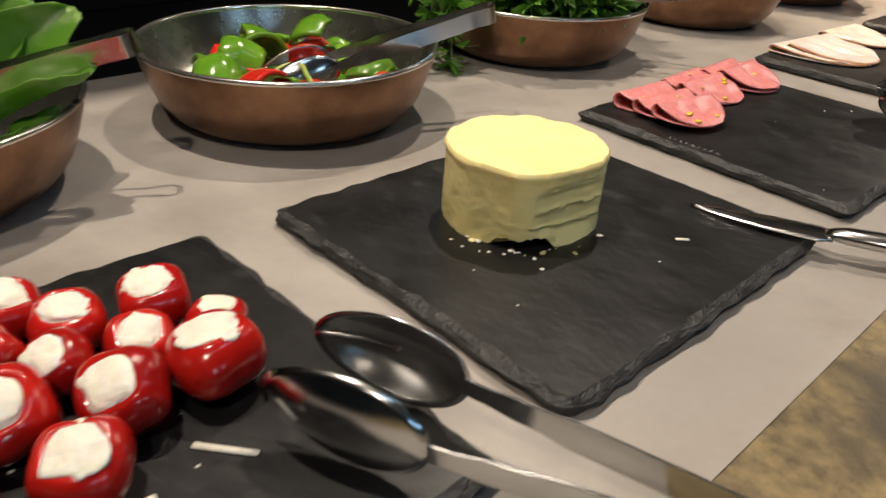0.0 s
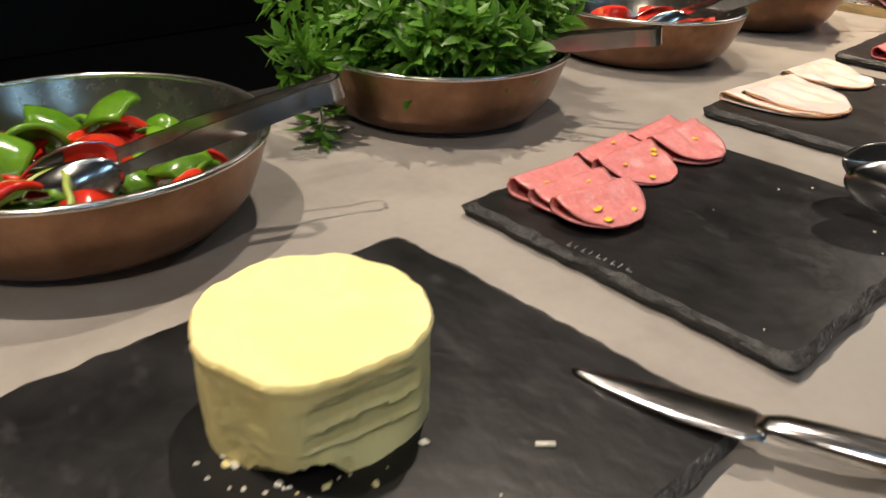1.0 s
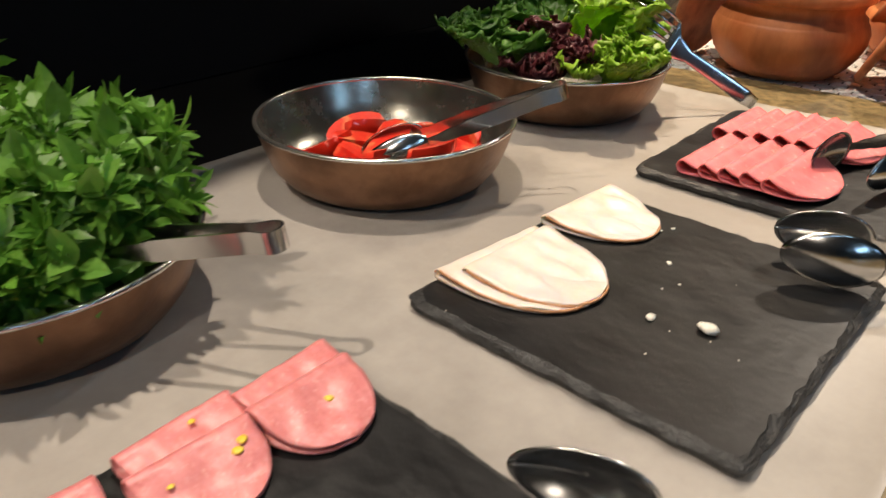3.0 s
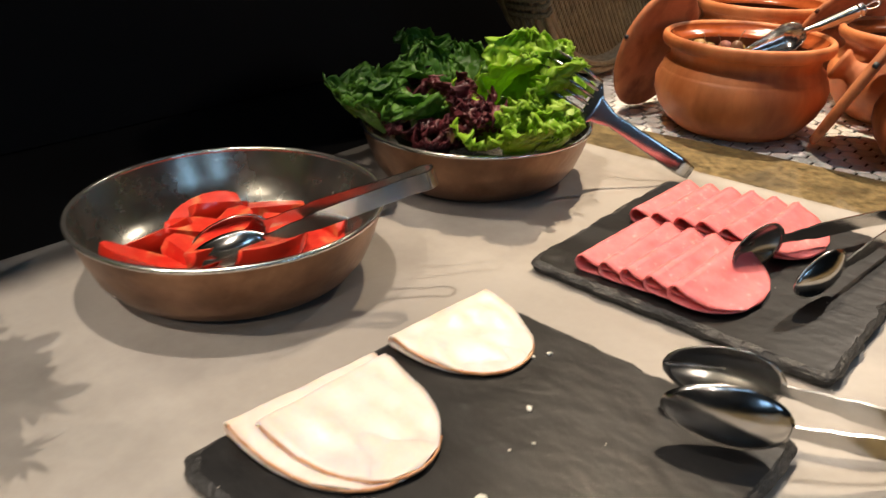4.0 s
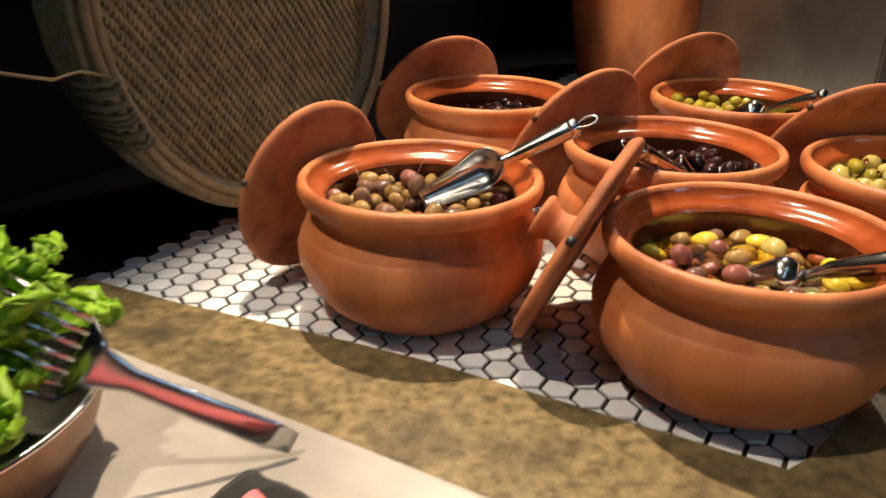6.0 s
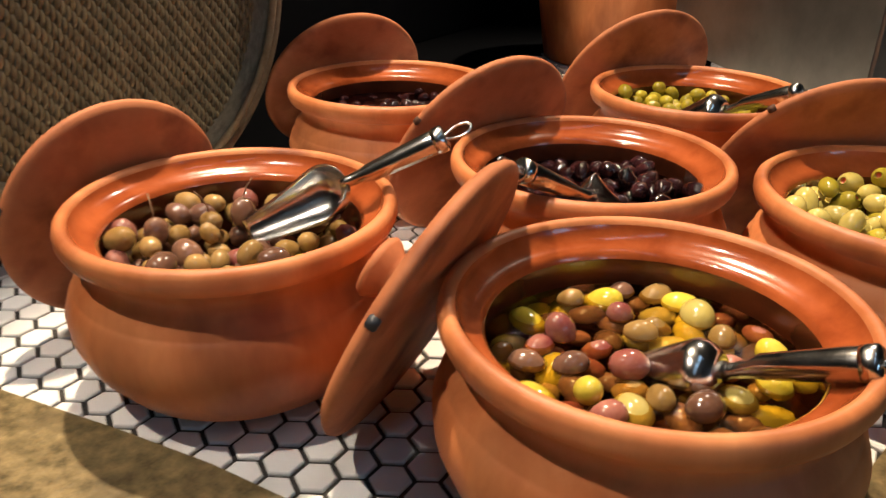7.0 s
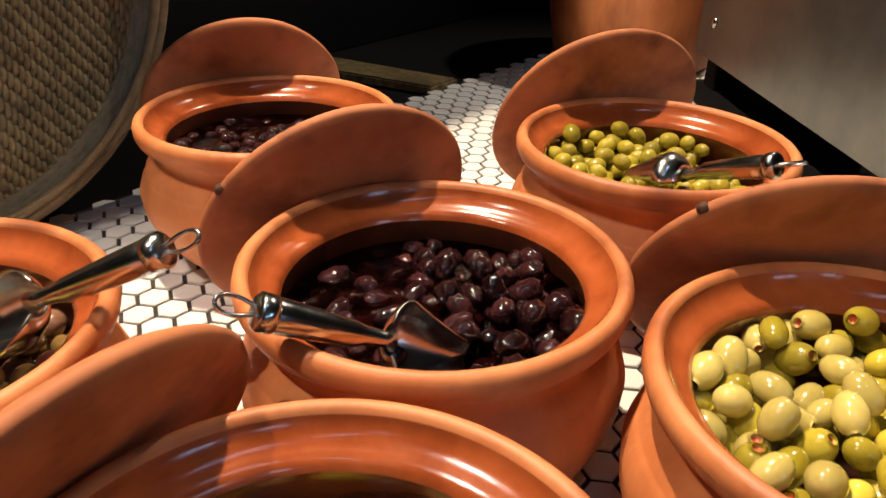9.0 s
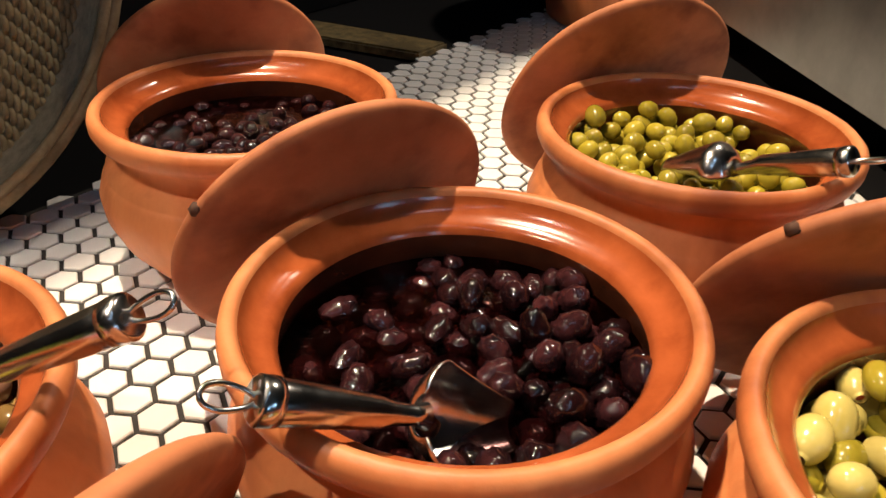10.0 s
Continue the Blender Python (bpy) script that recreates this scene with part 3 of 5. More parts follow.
rng = random.Random(11)
for i in range(22):
    a = rng.gauss(-0.9, 0.45)
    r = 0.052 + abs(rng.gauss(0, 0.012))
    crumb(-0.306 + r * math.cos(a), 0.386 + r * math.sin(a), 0.012, rng.uniform(0.0006, 0.0022), i, "pale butter crumb smeared on slate", "butter crumb", CRUMB if i % 4 else BUTTER, 0.25, "crumbs round the butter")
for i, (x, y, s) in enumerate(((-0.221, 1.100, 0.006), (-0.262, 1.088, 0.0035), (-0.290, 1.176, 0.002), (-0.318, 1.240, 0.002), (-0.325, 1.228, 0.002), (-0.268, 1.150, 0.0012))):
    crumb(x, y, 0.012, s, i + 40, "small white scrap of turkey on slate", "meat crumb", CRUMB, 0.6, "crumbs on the turkey board")
rng = random.Random(12)
for i in range(44):
    bx, by = rng.choice(((-0.40, 0.25), (-0.40, 0.62), (-0.40, 0.99), (-0.40, -0.05), (-0.40, 1.37)))
    crumb(bx + rng.uniform(0.01, 0.24), by + rng.uniform(0.0, 0.24), 0.012, rng.uniform(0.0005, 0.0011), i + 60, "tiny pale crumb on slate", "food crumb", CRUMB, 0.6, "crumbs on the slate boards")


def strip_of_peel(x, y, rz, l, w):
    bm = bmesh.new()
    box(bm, -l / 2, -w / 2, 0, l / 2, w / 2, 0.0012, 0.0004)
    return tagged(obj("onion_sliver", bm, CRUMB, m=pose(x, y, 0.0122, 0, 0, rz)), "thin white sliver of onion lying on slate", "onion sliver")


strip_of_peel(-0.232, 0.108, 40, 0.030, 0.0035)
strip_of_peel(-0.226, 0.070, 80, 0.007, 0.005)
strip_of_peel(-0.208, 0.448, 46, 0.010, 0.003)


def knife():
    root = empty("butter_knife", axes((-0.233, 0.501, 0.0135), (-0.100, 0.547, 0.020)))
    bm = bmesh.new()

    def fn(u, v):
        x = 0.100 * u
        w = 0.0128 * min(1, (u / 0.6 + 0.02) ** 0.6) * (1 if u < 0.93 else 0.8)
        y = -w + 2 * w * v + 0.0045 * (1 - u) * (1 - u) - 0.002
        return Vector((x, y, 0.0010 * (1 - abs(2 * v - 1))))
    sheet(bm, fn, 24, 6, 0.0012)
    part("blade", bm, STEEL, root, "short pointed steel blade with greasy smears")
    bm = bmesh.new()
    pts = [(0.094, 0, 0), (0.100, 0, 0.0005), (0.108, 0, 0.001), (0.130, 0, 0.0015), (0.160, 0, 0.0015), (0.190, 0, 0.0015), (0.203, 0, 0.001), (0.207, 0, 0.0)]
    sweep(bm, pts, [(0.011, 0.004), (0.014, 0.008), (0.0185, 0.011), (0.0205, 0.0125), (0.0215, 0.013), (0.0225, 0.013), (0.018, 0.011), (0.008, 0.006)], n=16)
    part("handle", bm, STEEL, root, "smooth rounded steel handle")
    tagged(root, "polished steel knife lying across the slate corner", "knife")


knife()

# ---- cold cuts ----


def folded_mesh(depth, half, seed, loop=0.0042, round_tip=True, thick=0.0016, wavy=0.0012):
    """A round slice folded over: the fold along y at x = 0, the free edge towards +x."""
    bm = bmesh.new()

    def fn(u, v):
        s = u * 2 - 1
        k = abs(s)
        d = max(0.0, (k - 0.12) / 0.88)
        w = half * (math.sqrt(max(0, 1 - d ** 2.4)) if round_tip else (1 - 0.25 * d ** 4)) if d > 0 else half
        y = (v * 2 - 1) * max(w, 0.0008)
        z0 = noise.noise((d * 3 + seed, y * 60, seed * 1.7)) * wavy
        if k < 0.12:
            a = s / 0.12 * math.pi / 2
            x = -loop * math.cos(a) * 0.9
            z = loop + loop * math.sin(a)
        else:
            x = depth * d
            hgt = loop * (1 - d) ** 1.6
            z = loop + hgt + 0.0011 if s > 0 else loop - hgt * 1.0 - loop * 0 + 0.0004 - (loop * 0.86) * (1 - (1 - d) ** 1.6)
            if s > 0:
                z = 0.0024 + (2 * loop - 0.0024) * (1 - d) ** 1.5 + z0
            else:
                z = 0.0004
        x += 0.0012 * noise.noise((y * 70, seed, 3))
        return Vector((x, y, z))
    sheet(bm, fn, 34, 18, thick)
    lo = min(v.co.z for v in bm.verts)
    for v in bm.verts:
        v.co.z -= lo
    return bm


def slice_of(name, label, category, group, depth, half, seed, m, materials, bits=0, **kw):
    bm = folded_mesh(depth, half, seed, **kw)
    ob = obj(name, bm, materials, m=m)
    tagged(ob, label, category, group)
    rng = random.Random(int(seed * 100))
    for i in range(bits):
        d = rng.uniform(0.12, 0.85)
        y = rng.uniform(-0.8, 0.8) * half * math.sqrt(1 - d ** 2.4)
        b = bmesh.new()
        bmesh.ops.create_icosphere(b, subdivisions=2, radius=rng.uniform(0.0016, 0.0034))
        for v in b.verts:
            k = 1 + 0.4 * noise.noise(v.co * 300 + Vector((i, seed, 0)))
            v.co = Vector((v.co.x * 1.2 * k, v.co.y * k, v.co.z * 0.25))
        z = 0.0024 + (0.0140 - 0.0024) * (1 - d) ** 1.5 + 0.0016
        part("cheese_bit", b, CORN, ob, "yellow cheese bit", m=pose(depth * d, y, z, 0, 0, rng.uniform(0, 360)))
    return ob


G = "mortadella slices on slate"
for k, (x, y, n, d, tilt) in enumerate(((-0.400, 0.686, 3, 0.041, -3), (-0.408, 0.777, 2, 0.048, 2), (-0.405, 0.853, 2, 0.050, 4))):
    for i in range(n):
        slice_of("mortadella_slice", "folded pink mortadella slice with yellow cheese bits", "cold cut", G, d, 0.0385, k * 3 + i + 0.3,
                 pose(x + i * 0.027, y - i * 0.006, 0.0122 + i * 0.0036, 0, 3.2 * (i > 0), tilt - 4 * i), SALAMI, 4, loop=0.0070, wavy=0.0026)
G = "turkey slices on slate"
for k, (x, y, d, h, rz, z, ry) in enumerate(((-0.411, 1.080, 0.106, 0.060, -6, 0.0122, 0), (-0.396, 1.086, 0.094, 0.054, -3, 0.0148, 0.8), (-0.407, 1.216, 0.084, 0.053, -4, 0.0122, 0))):
    fold = 0.0050
    ob = slice_of("turkey_slice", "pale folded turkey breast slice with browned edge", "cold cut", G, d, h, k + 20.4, pose(x, y, z, 0, ry, rz), [TURKEY, TURKEY_EDGE], loop=fold, wavy=0.0050)
    edge = [(dd, -1) for dd in (0.02, 0.2, 0.4, 0.6, 0.75, 0.87, 0.95, 0.985, 1.0)] + [(dd, 1) for dd in (0.985, 0.95, 0.87)]
    pts = [(d * dd, sg * h * math.sqrt(max(0, 1 - dd ** 2.4)), 0.0026 + (2 * fold - 0.0024) * (1 - dd) ** 1.5) for dd, sg in edge]
    bm = bmesh.new()
    sweep(bm, pts, (0.0020, 0.0030), n=6)
    part("browned_rind", bm, TURKEY_EDGE, ob, "thin browned rind along the edge")
G = "ham slices on slate"
for row, (x, y, n) in enumerate(((-0.372, 1.432, 5), (-0.388, 1.560, 6))):
    for i in range(n):
        slice_of("ham_slice", "folded pink cooked ham slice overlapping its neighbour", "cold cut", G, 0.052, 0.060 - 0.002 * row, row * 10 + i + 40.2,
                 pose(x + i * 0.0235, y + 0.0012 * i * (1 if row else -1), 0.0122 + min(i, 3) * 0.0022, 0, 4.0 * (i > 0), -2 + 2 * noise.noise((i * 1.3, row, 4))), HAM, loop=0.0082, wavy=0.002)

# ---- stuffed peppers ----


def stuffed_pepper(x, y, r, tilt, turn, seed):
    root = empty("stuffed_pepper", pose(x, y, 0.012))
    bm = bmesh.new()
    n = 40
    lathe(bm, [(0.0, 0.0), (0.35, 0.02), (0.68, 0.13), (0.90, 0.36), (1.0, 0.70), (0.97, 1.05), (0.86, 1.34), (0.70, 1.52), (0.58, 1.56), (0.52, 1.48)], n)
    rot = Euler((radians(tilt), 0, radians(turn))).to_matrix()
    for v in bm.verts:
        k = 1 + 0.10 * noise.noise((v.co.x * 1.5 + seed * 4, v.co.y * 1.5, v.co.z * 0.7)) + 0.05 * math.cos(4 * math.atan2(v.co.y, v.co.x) + seed)
        p = Vector((v.co.x * k, v.co.y * k, v.co.z * 0.88 - 0.70)) * r
        v.co = rot @ p
    lo = min(v.co.z for v in bm.verts)
    for v in bm.verts:
        v.co.z = v.co.z - lo if v.co.z - lo > 0.0004 else 0.0002
    part("pepper_skin", bm, RED, root, "shiny wrinkled red skin")
    bm = bmesh.new()
    bmesh.ops.create_icosphere(bm, subdivisions=4, radius=0.63)
    for v in bm.verts:
        k = 1 + 0.28 * noise.noise(v.co * 2.2 + Vector((seed * 5, 0, 0))) + 0.10 * noise.noise(v.co * 7 + Vector((seed, 0, 0)))
        p = Vector((v.co.x * k, v.co.y * k, v.co.z * 0.30 * k + 1.47 * 0.88 - 0.70)) * r
        v.co = rot @ p
        v.co.z -= lo
    part("cheese_filling", bm, CHEESE, root, "soft white cheese filling")
    return tagged(root, "shiny red pickled pepper stuffed with white cheese", "stuffed pepper", "stuffed peppers on slate")


for i, (x, y, r, tilt, turn) in enumerate(((-0.336, 0.122, 0.0225, 12, 40), (-0.300, 0.139, 0.0185, 10, 200), (-0.342, 0.080, 0.0215, 14, 60), (-0.304, 0.100, 0.0200, 22, 80), (-0.270, 0.122, 0.0265, 10, 300),
                                          (-0.312, 0.064, 0.0190, 30, 20), (-0.270, 0.078, 0.0235, 32, 30), (-0.288, 0.034, 0.0240, 34, 60), (-0.242, 0.049, 0.0225, 18, 50), (-0.336, 0.040, 0.0200, 25, 10),
                                          (-0.372, 0.060, 0.0210, 15, 100), (-0.250, 0.002, 0.0220, 20, 20), (-0.310, -0.006, 0.0220, 20, 70))):
    stuffed_pepper(x - 0.004, y + 0.006, r * 0.90, tilt, turn, i + 0.7)

# ---- clay pots ----
POT_R, POT_H = 0.1175, 0.138
POTS = {"a": (-0.467, 1.936, 172.3), "b": (-0.167, 1.957, 186.7), "c": (-0.291, 2.172, 159.2), "d": (-0.049, 2.222, 125.4), "e": (-0.580, 2.288, 151.3), "f": (-0.281, 2.458, 144.2)}


def pot(x, y, what, seed):
    root = empty("clay_pot", pose(x, y, 0.0002))
    bm = bmesh.new()
    lathe(bm, [(0, 0.0), (0.070, 0.0), (0.080, 0.003), (0.098, 0.017), (0.112, 0.036), (0.1195, 0.056), (0.1205, 0.072), (0.1165, 0.084), (0.1140, 0.0875), (0.1125, 0.0890),
               (0.1118, 0.0945), (0.1050, 0.1000), (0.1030, 0.1060), (0.1042, 0.1120), (0.1095, 0.1180)], 96, 0.006, seed)
    part("pot_body", bm, CLAY, root, "matt turned terracotta belly with shoulder ridge")
    bm = bmesh.new()
    lathe(bm, [(0.1095, 0.1180), (0.1155, 0.1208), (0.1178, 0.1260), (0.1180, 0.1310), (0.1168, 0.1352), (0.1140, 0.1377), (0.1112, 0.1378), (0.1090, 0.1364), (0.1080, 0.1340)], 96, 0.004, seed)
    part("pot_rim", bm, CLAY, root, "thick rounded rim")
    bm = bmesh.new()
    lathe(bm, [(0.1080, 0.1340), (0.1072, 0.1318), (0.1056, 0.1288), (0.1022, 0.1256), (0.0980, 0.1234), (0.0945, 0.1222), (0.0922, 0.1195), (0.0912, 0.1165)], 96, 0.004, seed)
    part("glazed_flange", bm, GLAZE, root, "glossy orange glazed flange")
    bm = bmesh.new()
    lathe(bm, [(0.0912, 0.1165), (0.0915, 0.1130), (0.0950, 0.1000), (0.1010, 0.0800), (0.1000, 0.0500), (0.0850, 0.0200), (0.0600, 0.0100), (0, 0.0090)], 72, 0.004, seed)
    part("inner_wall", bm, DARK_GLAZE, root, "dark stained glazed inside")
    return tagged(root, "round terracotta pot with glazed inside filled with " + what, "pot", "clay pots on the tiles")


def lid(x, y, az, seed, mark=None, away=0.180, R=0.1075, slide=0.0, rest=0.1195):
    """A flat clay lid standing on the tiles, leant against the rim of its pot."""
    a = radians(az)
    out = Vector((math.cos(a), math.sin(a), 0))
    along = Vector((-math.sin(a), math.cos(a), 0)) * slide
    foot = Vector((x, y, 0)) + along + out * away
    lean = Vector((x, y, POT_H)) + along + out * rest
    up = (lean - foot).normalized()
    side = Vector((0, 0, 1)).cross(out).normalized()
    n = side.cross(up).normalized()
    if n.dot(out) < 0:
        n, side = -n, -side
    th = 0.0130
    c = foot + up * R + n * (th / 2 + 0.001)
    lift = th / 2 * abs(n.z) + 0.0004
    m = Matrix.Translation(c + Vector((0, 0, lift))) @ Matrix((side, up, n)).transposed().to_4x4()
    root = empty("pot_lid", m)
    bm = bmesh.new()
    lathe(bm, [(0, -th / 2), (R * 0.80, -th / 2), (R * 0.93, -th / 2 + 0.0006), (R * 0.985, -th / 4), (R, 0), (R * 0.985, th / 4), (R * 0.95, th / 2), (R * 0.7, th / 2 + 0.001), (0, th / 2 + 0.002)], 80, 0.010, seed)
    part("lid_disc", bm, CLAY_LID, root)
    bm = bmesh.new()
    lathe(bm, [(0.022, th / 2), (0.0175, th / 2 + 0.004), (0.0150, th / 2 + 0.011), (0.0152, th / 2 + 0.013), (0.0143, th / 2 + 0.0145), (0.0165, th / 2 + 0.021), (0.0215, th / 2 + 0.028), (0.0225, th / 2 + 0.031), (0.0205, th / 2 + 0.034), (0.012, th / 2 + 0.0335), (0.008, th / 2 + 0.030), (0, th / 2 + 0.029)], 40)
    part("lid_knob", bm, CLAY_LID, root, "flared clay knob with a dished top")
    if mark:
        ang, size, material, label = mark
        bm = bmesh.new()
        a0 = radians(ang)
        box(bm, -size, -0.003, -size * 0.9, size, 0.0020, size * 0.9, 0.0008)
        part("chip_mark", bm, material, root, label, m=pose(R * math.cos(a0) * 0.997, R * math.sin(a0) * 0.997, 0, 0, 0, ang - 90))
    return tagged(root, "flat terracotta lid leaning against its clay pot", "lid", "lids beside the clay pots")


FILL = {"a": "mixed brown olives", "b": "mixed olives in brine", "c": "black olives", "d": "stuffed green olives", "e": "small black olives", "f": "green olives"}
MARKS = {"a": (18, 0.003, TAPE, "small dark tape mark on the edge"), "b": (24, 0.0038, TAPE, "small dark tape mark on the edge"),
         "c": (30, 0.0034, CHIP, "dark chipped spot"), "d": (45, 0.0034, CHIP, "dark chipped spot")}
# foot distance, radius, slide along the rim, where it rests
LIDS = {"a": (0.1504, 0.0957, 0.0176, 0.1195), "b": (0.1760, 0.1037, -0.0040, 0.1140), "c": (0.1798, 0.1061, 0.0, 0.1195),
        "d": (0.1881, 0.1075, -0.0047, 0.1195), "e": (0.1845, 0.1062, 0.0, 0.1195), "f": (0.1810, 0.1100, -0.0156, 0.1195)}
for i, (k, (x, y, az)) in enumerate(POTS.items()):
    pot(x, y, FILL[k], i * 3.3)
    away, size, slide, rest = LIDS[k]
    lid(x, y, az, i * 2.1, MARKS.get(k), away, size, slide, rest)


# ---- olives ----


def olive_mesh(name, length, r, material, hole=False, wrinkle=0.0, seed=0.0):
    bm = bmesh.new()
    prof = []
    n = 12
    for i in range(n + 1):
        a = math.pi * i / n
        prof.append((r * math.sin(a) ** 0.9 if 0 < i < n else 0.0, -length / 2 * math.cos(a)))
    if hole:
        prof = prof[:-1] + [(r * 0.34, length / 2 * 0.965), (r * 0.28, length / 2 * 0.80), (0, length / 2 * 0.76)]
    lathe(bm, prof, 18)
    for v in bm.verts:
        k = 1 + 0.05 * noise.noise(v.co / r * 0.8 + Vector((seed * 7, 0, 0))) + wrinkle * noise.noise(v.co / r * 2.6 + Vector((seed * 3, 1, 0)))
        v.co *= k
    if hole:
        for f in bm.faces:
            if f.calc_center_median().z > length / 2 * 0.74 and max(math.hypot(v.co.x, v.co.y) for v in f.verts) < r * 0.33:
                f.material_index = 1
    me = bpy.data.meshes.new(name)
    for f in bm.faces:
        f.smooth = True
    bmesh.ops.recalc_face_normals(bm, faces=bm.faces)
    bm.to_mesh(me)
    bm.free()
    me.materials.append(material)
    if hole:
        me.materials.append(PIMENTO)
    return me


def olive_set(name, length, r, materials, hole=False, wrinkle=0.0):
    return [olive_mesh(name, length * (1 + 0.08 * i), r * (1 + 0.05 * ((i * 7) % 3 - 1)), materials[i % len(materials)], hole, wrinkle, i + 0.5) for i in range(len(materials) * 2)]


BROWN, PINK = olive_set("brown_olive", 0.0225, 0.0092, [OLIVE_BROWN], wrinkle=0.05), olive_set("pink_olive", 0.0205, 0.0090, [OLIVE_PINK], wrinkle=0.06)
TAN, YELLOW = olive_set("tan_olive", 0.0205, 0.0085, [OLIVE_TAN], wrinkle=0.05), olive_set("yellow_olive", 0.0255, 0.0097, [OLIVE_YELLOW])
PALE = olive_set("pale_olive", 0.0240, 0.0104, [OLIVE_PALE], wrinkle=0.04)
OL_MIX = [(BROWN, "brown_olive", "shiny mauve brown marinated olive", 0.44), (PINK, "pink_olive", "shiny pinkish marinated olive", 0.14),
          (TAN, "tan_olive", "shiny tan marinated olive", 0.20), (YELLOW, "yellow_olive", "shiny bright yellow olive", 0.13), (PALE, "pale_olive", "large shiny pale yellow olive", 0.09)]
OL_TAN = [(BROWN, "brown_olive", "shiny mauve brown marinated olive", 0.30), (PINK, "pink_olive", "shiny pinkish marinated olive", 0.22),
          (TAN, "tan_olive", "shiny tan marinated olive", 0.44), (YELLOW, "yellow_olive", "shiny bright yellow olive", 0.04)]
OL_BLACK = [(olive_set("black_olive", 0.0185, 0.0083, [OLIVE_BLACK, OLIVE_BLACK], wrinkle=0.22), "black_olive", "glossy wrinkled black olive", 1.0)]
OL_SMALL = [(olive_set("black_olive", 0.0150, 0.0067, [OLIVE_BLACK], wrinkle=0.10), "black_olive", "small glossy black olive", 1.0)]
OL_STUFF = [(olive_set("stuffed_olive", 0.0230, 0.0090, [OLIVE_GREEN], hole=True), "stuffed_olive", "shiny green olive with pimento hole", 0.50),
            (olive_set("stuffed_olive", 0.0230, 0.0090, [OLIVE_PALE], hole=True), "stuffed_olive", "shiny pale pitted green olive", 0.38),
            (olive_set("stuffed_olive", 0.0230, 0.0090, [OLIVE_YELLOW], hole=True), "stuffed_olive", "shiny yellow pitted green olive", 0.12)]
OL_GREEN = [(olive_set("green_olive", 0.0178, 0.0079, [OLIVE_GREEN]), "green_olive", "shiny small green olive", 1.0)]


SCOOPS = (((-0.477, 1.951, 0.102), (-0.354, 2.035, 0.1745)), ((-0.176, 1.962, 0.086), (-0.060, 1.951, 0.139)),
          ((-0.240, 2.146, 0.100), (-0.293, 2.048, 0.1585)), ((-0.288, 2.437, 0.106), (-0.172, 2.411, 0.1555)))


def gap_to(p, tip, cap):
    """How far a point is from a scoop's middle line."""
    a, d = Vector(tip), Vector(cap) - Vector(tip)
    k = min(1.0, max(0.0, (p - a).dot(d) / d.length_squared))
    return (a + d * k - p).length


def fill_olives(x, y, kinds, count, z0, radius, group, seed, heap=0.0, heap_dir=0.0, r=0.0098, joined=""):
    """Drops olives one after another into the pot; each comes to rest on those below."""
    rng = random.Random(seed)
    done, verts, faces, rows = [], [], [], []
    for i in range(count):
        best = None
        spread = radius - r * 0.6
        for _ in range(7):
            a, q = rng.uniform(0, 2 * math.pi), math.sqrt(rng.random()) * spread
            px, py = q * math.cos(a), q * math.sin(a)
            base = z0 + heap * (px * math.cos(heap_dir) + py * math.sin(heap_dir)) / radius
            z = base
            for ox, oy, oz in done:
                d2 = (ox - px) ** 2 + (oy - py) ** 2
                if d2 < (1.9 * r) ** 2:
                    z = max(z, oz + 0.92 * math.sqrt((1.9 * r) ** 2 - d2))
            if best is None or z - base < best[3]:
                best = (px, py, z, z - base)
        here = Vector((x + best[0], y + best[1], best[2]))
        if any(gap_to(here, tip, cap) < r + 0.011 for tip, cap in SCOOPS):
            continue
        done.append(best[:3])
        pick, acc = rng.random(), 0
        for meshes, nm, lab, share in kinds:
            acc += share
            if pick <= acc:
                break
        me = rng.choice(meshes)
        s = rng.uniform(0.86, 1.1)
        tilt = rng.gauss(80, 28)
        m = pose(x + best[0], y + best[1], best[2], tilt, 0, rng.uniform(0, 360)) @ Matrix.Scale(s, 4)
        if joined:
            k = len(verts)
            verts += [tuple(m @ v.co) for v in me.vertices]
            faces += [[k + q for q in p.vertices] for p in me.polygons]
            rows.append(me)
        else:
            tagged(shared(nm, me, None, m), lab, "olive", group)
    if joined:
        me = bpy.data.meshes.new("small_black_olives")
        me.from_pydata(verts, [], faces)
        me.materials.append(rows[0].materials[0])
        me.shade_smooth()
        tagged(shared("small_black_olives", me), joined, "olives", kind="stuff")
    return done


def brine_level(x, y, z, r, material, what):
    bm = bmesh.new()
    rng = 40
    c = bm.verts.new((0, 0, 0))
    ring = [bm.verts.new((r * math.cos(2 * math.pi * i / rng), r * math.sin(2 * math.pi * i / rng), 0)) for i in range(rng)]
    low = [bm.verts.new((r * math.cos(2 * math.pi * i / rng), r * math.sin(2 * math.pi * i / rng), -0.05)) for i in range(rng)]
    for i in range(rng):
        bm.faces.new((c, ring[i], ring[(i + 1) % rng]))
        bm.faces.new((ring[i], low[i], low[(i + 1) % rng], ring[(i + 1) % rng]))
    bm.faces.new(low[::-1])
    ob = obj("olive_brine", bm, material, m=pose(x, y, z), smooth=False)
    ob.visible_shadow = False
    tagged(ob, what, "brine", kind="stuff")


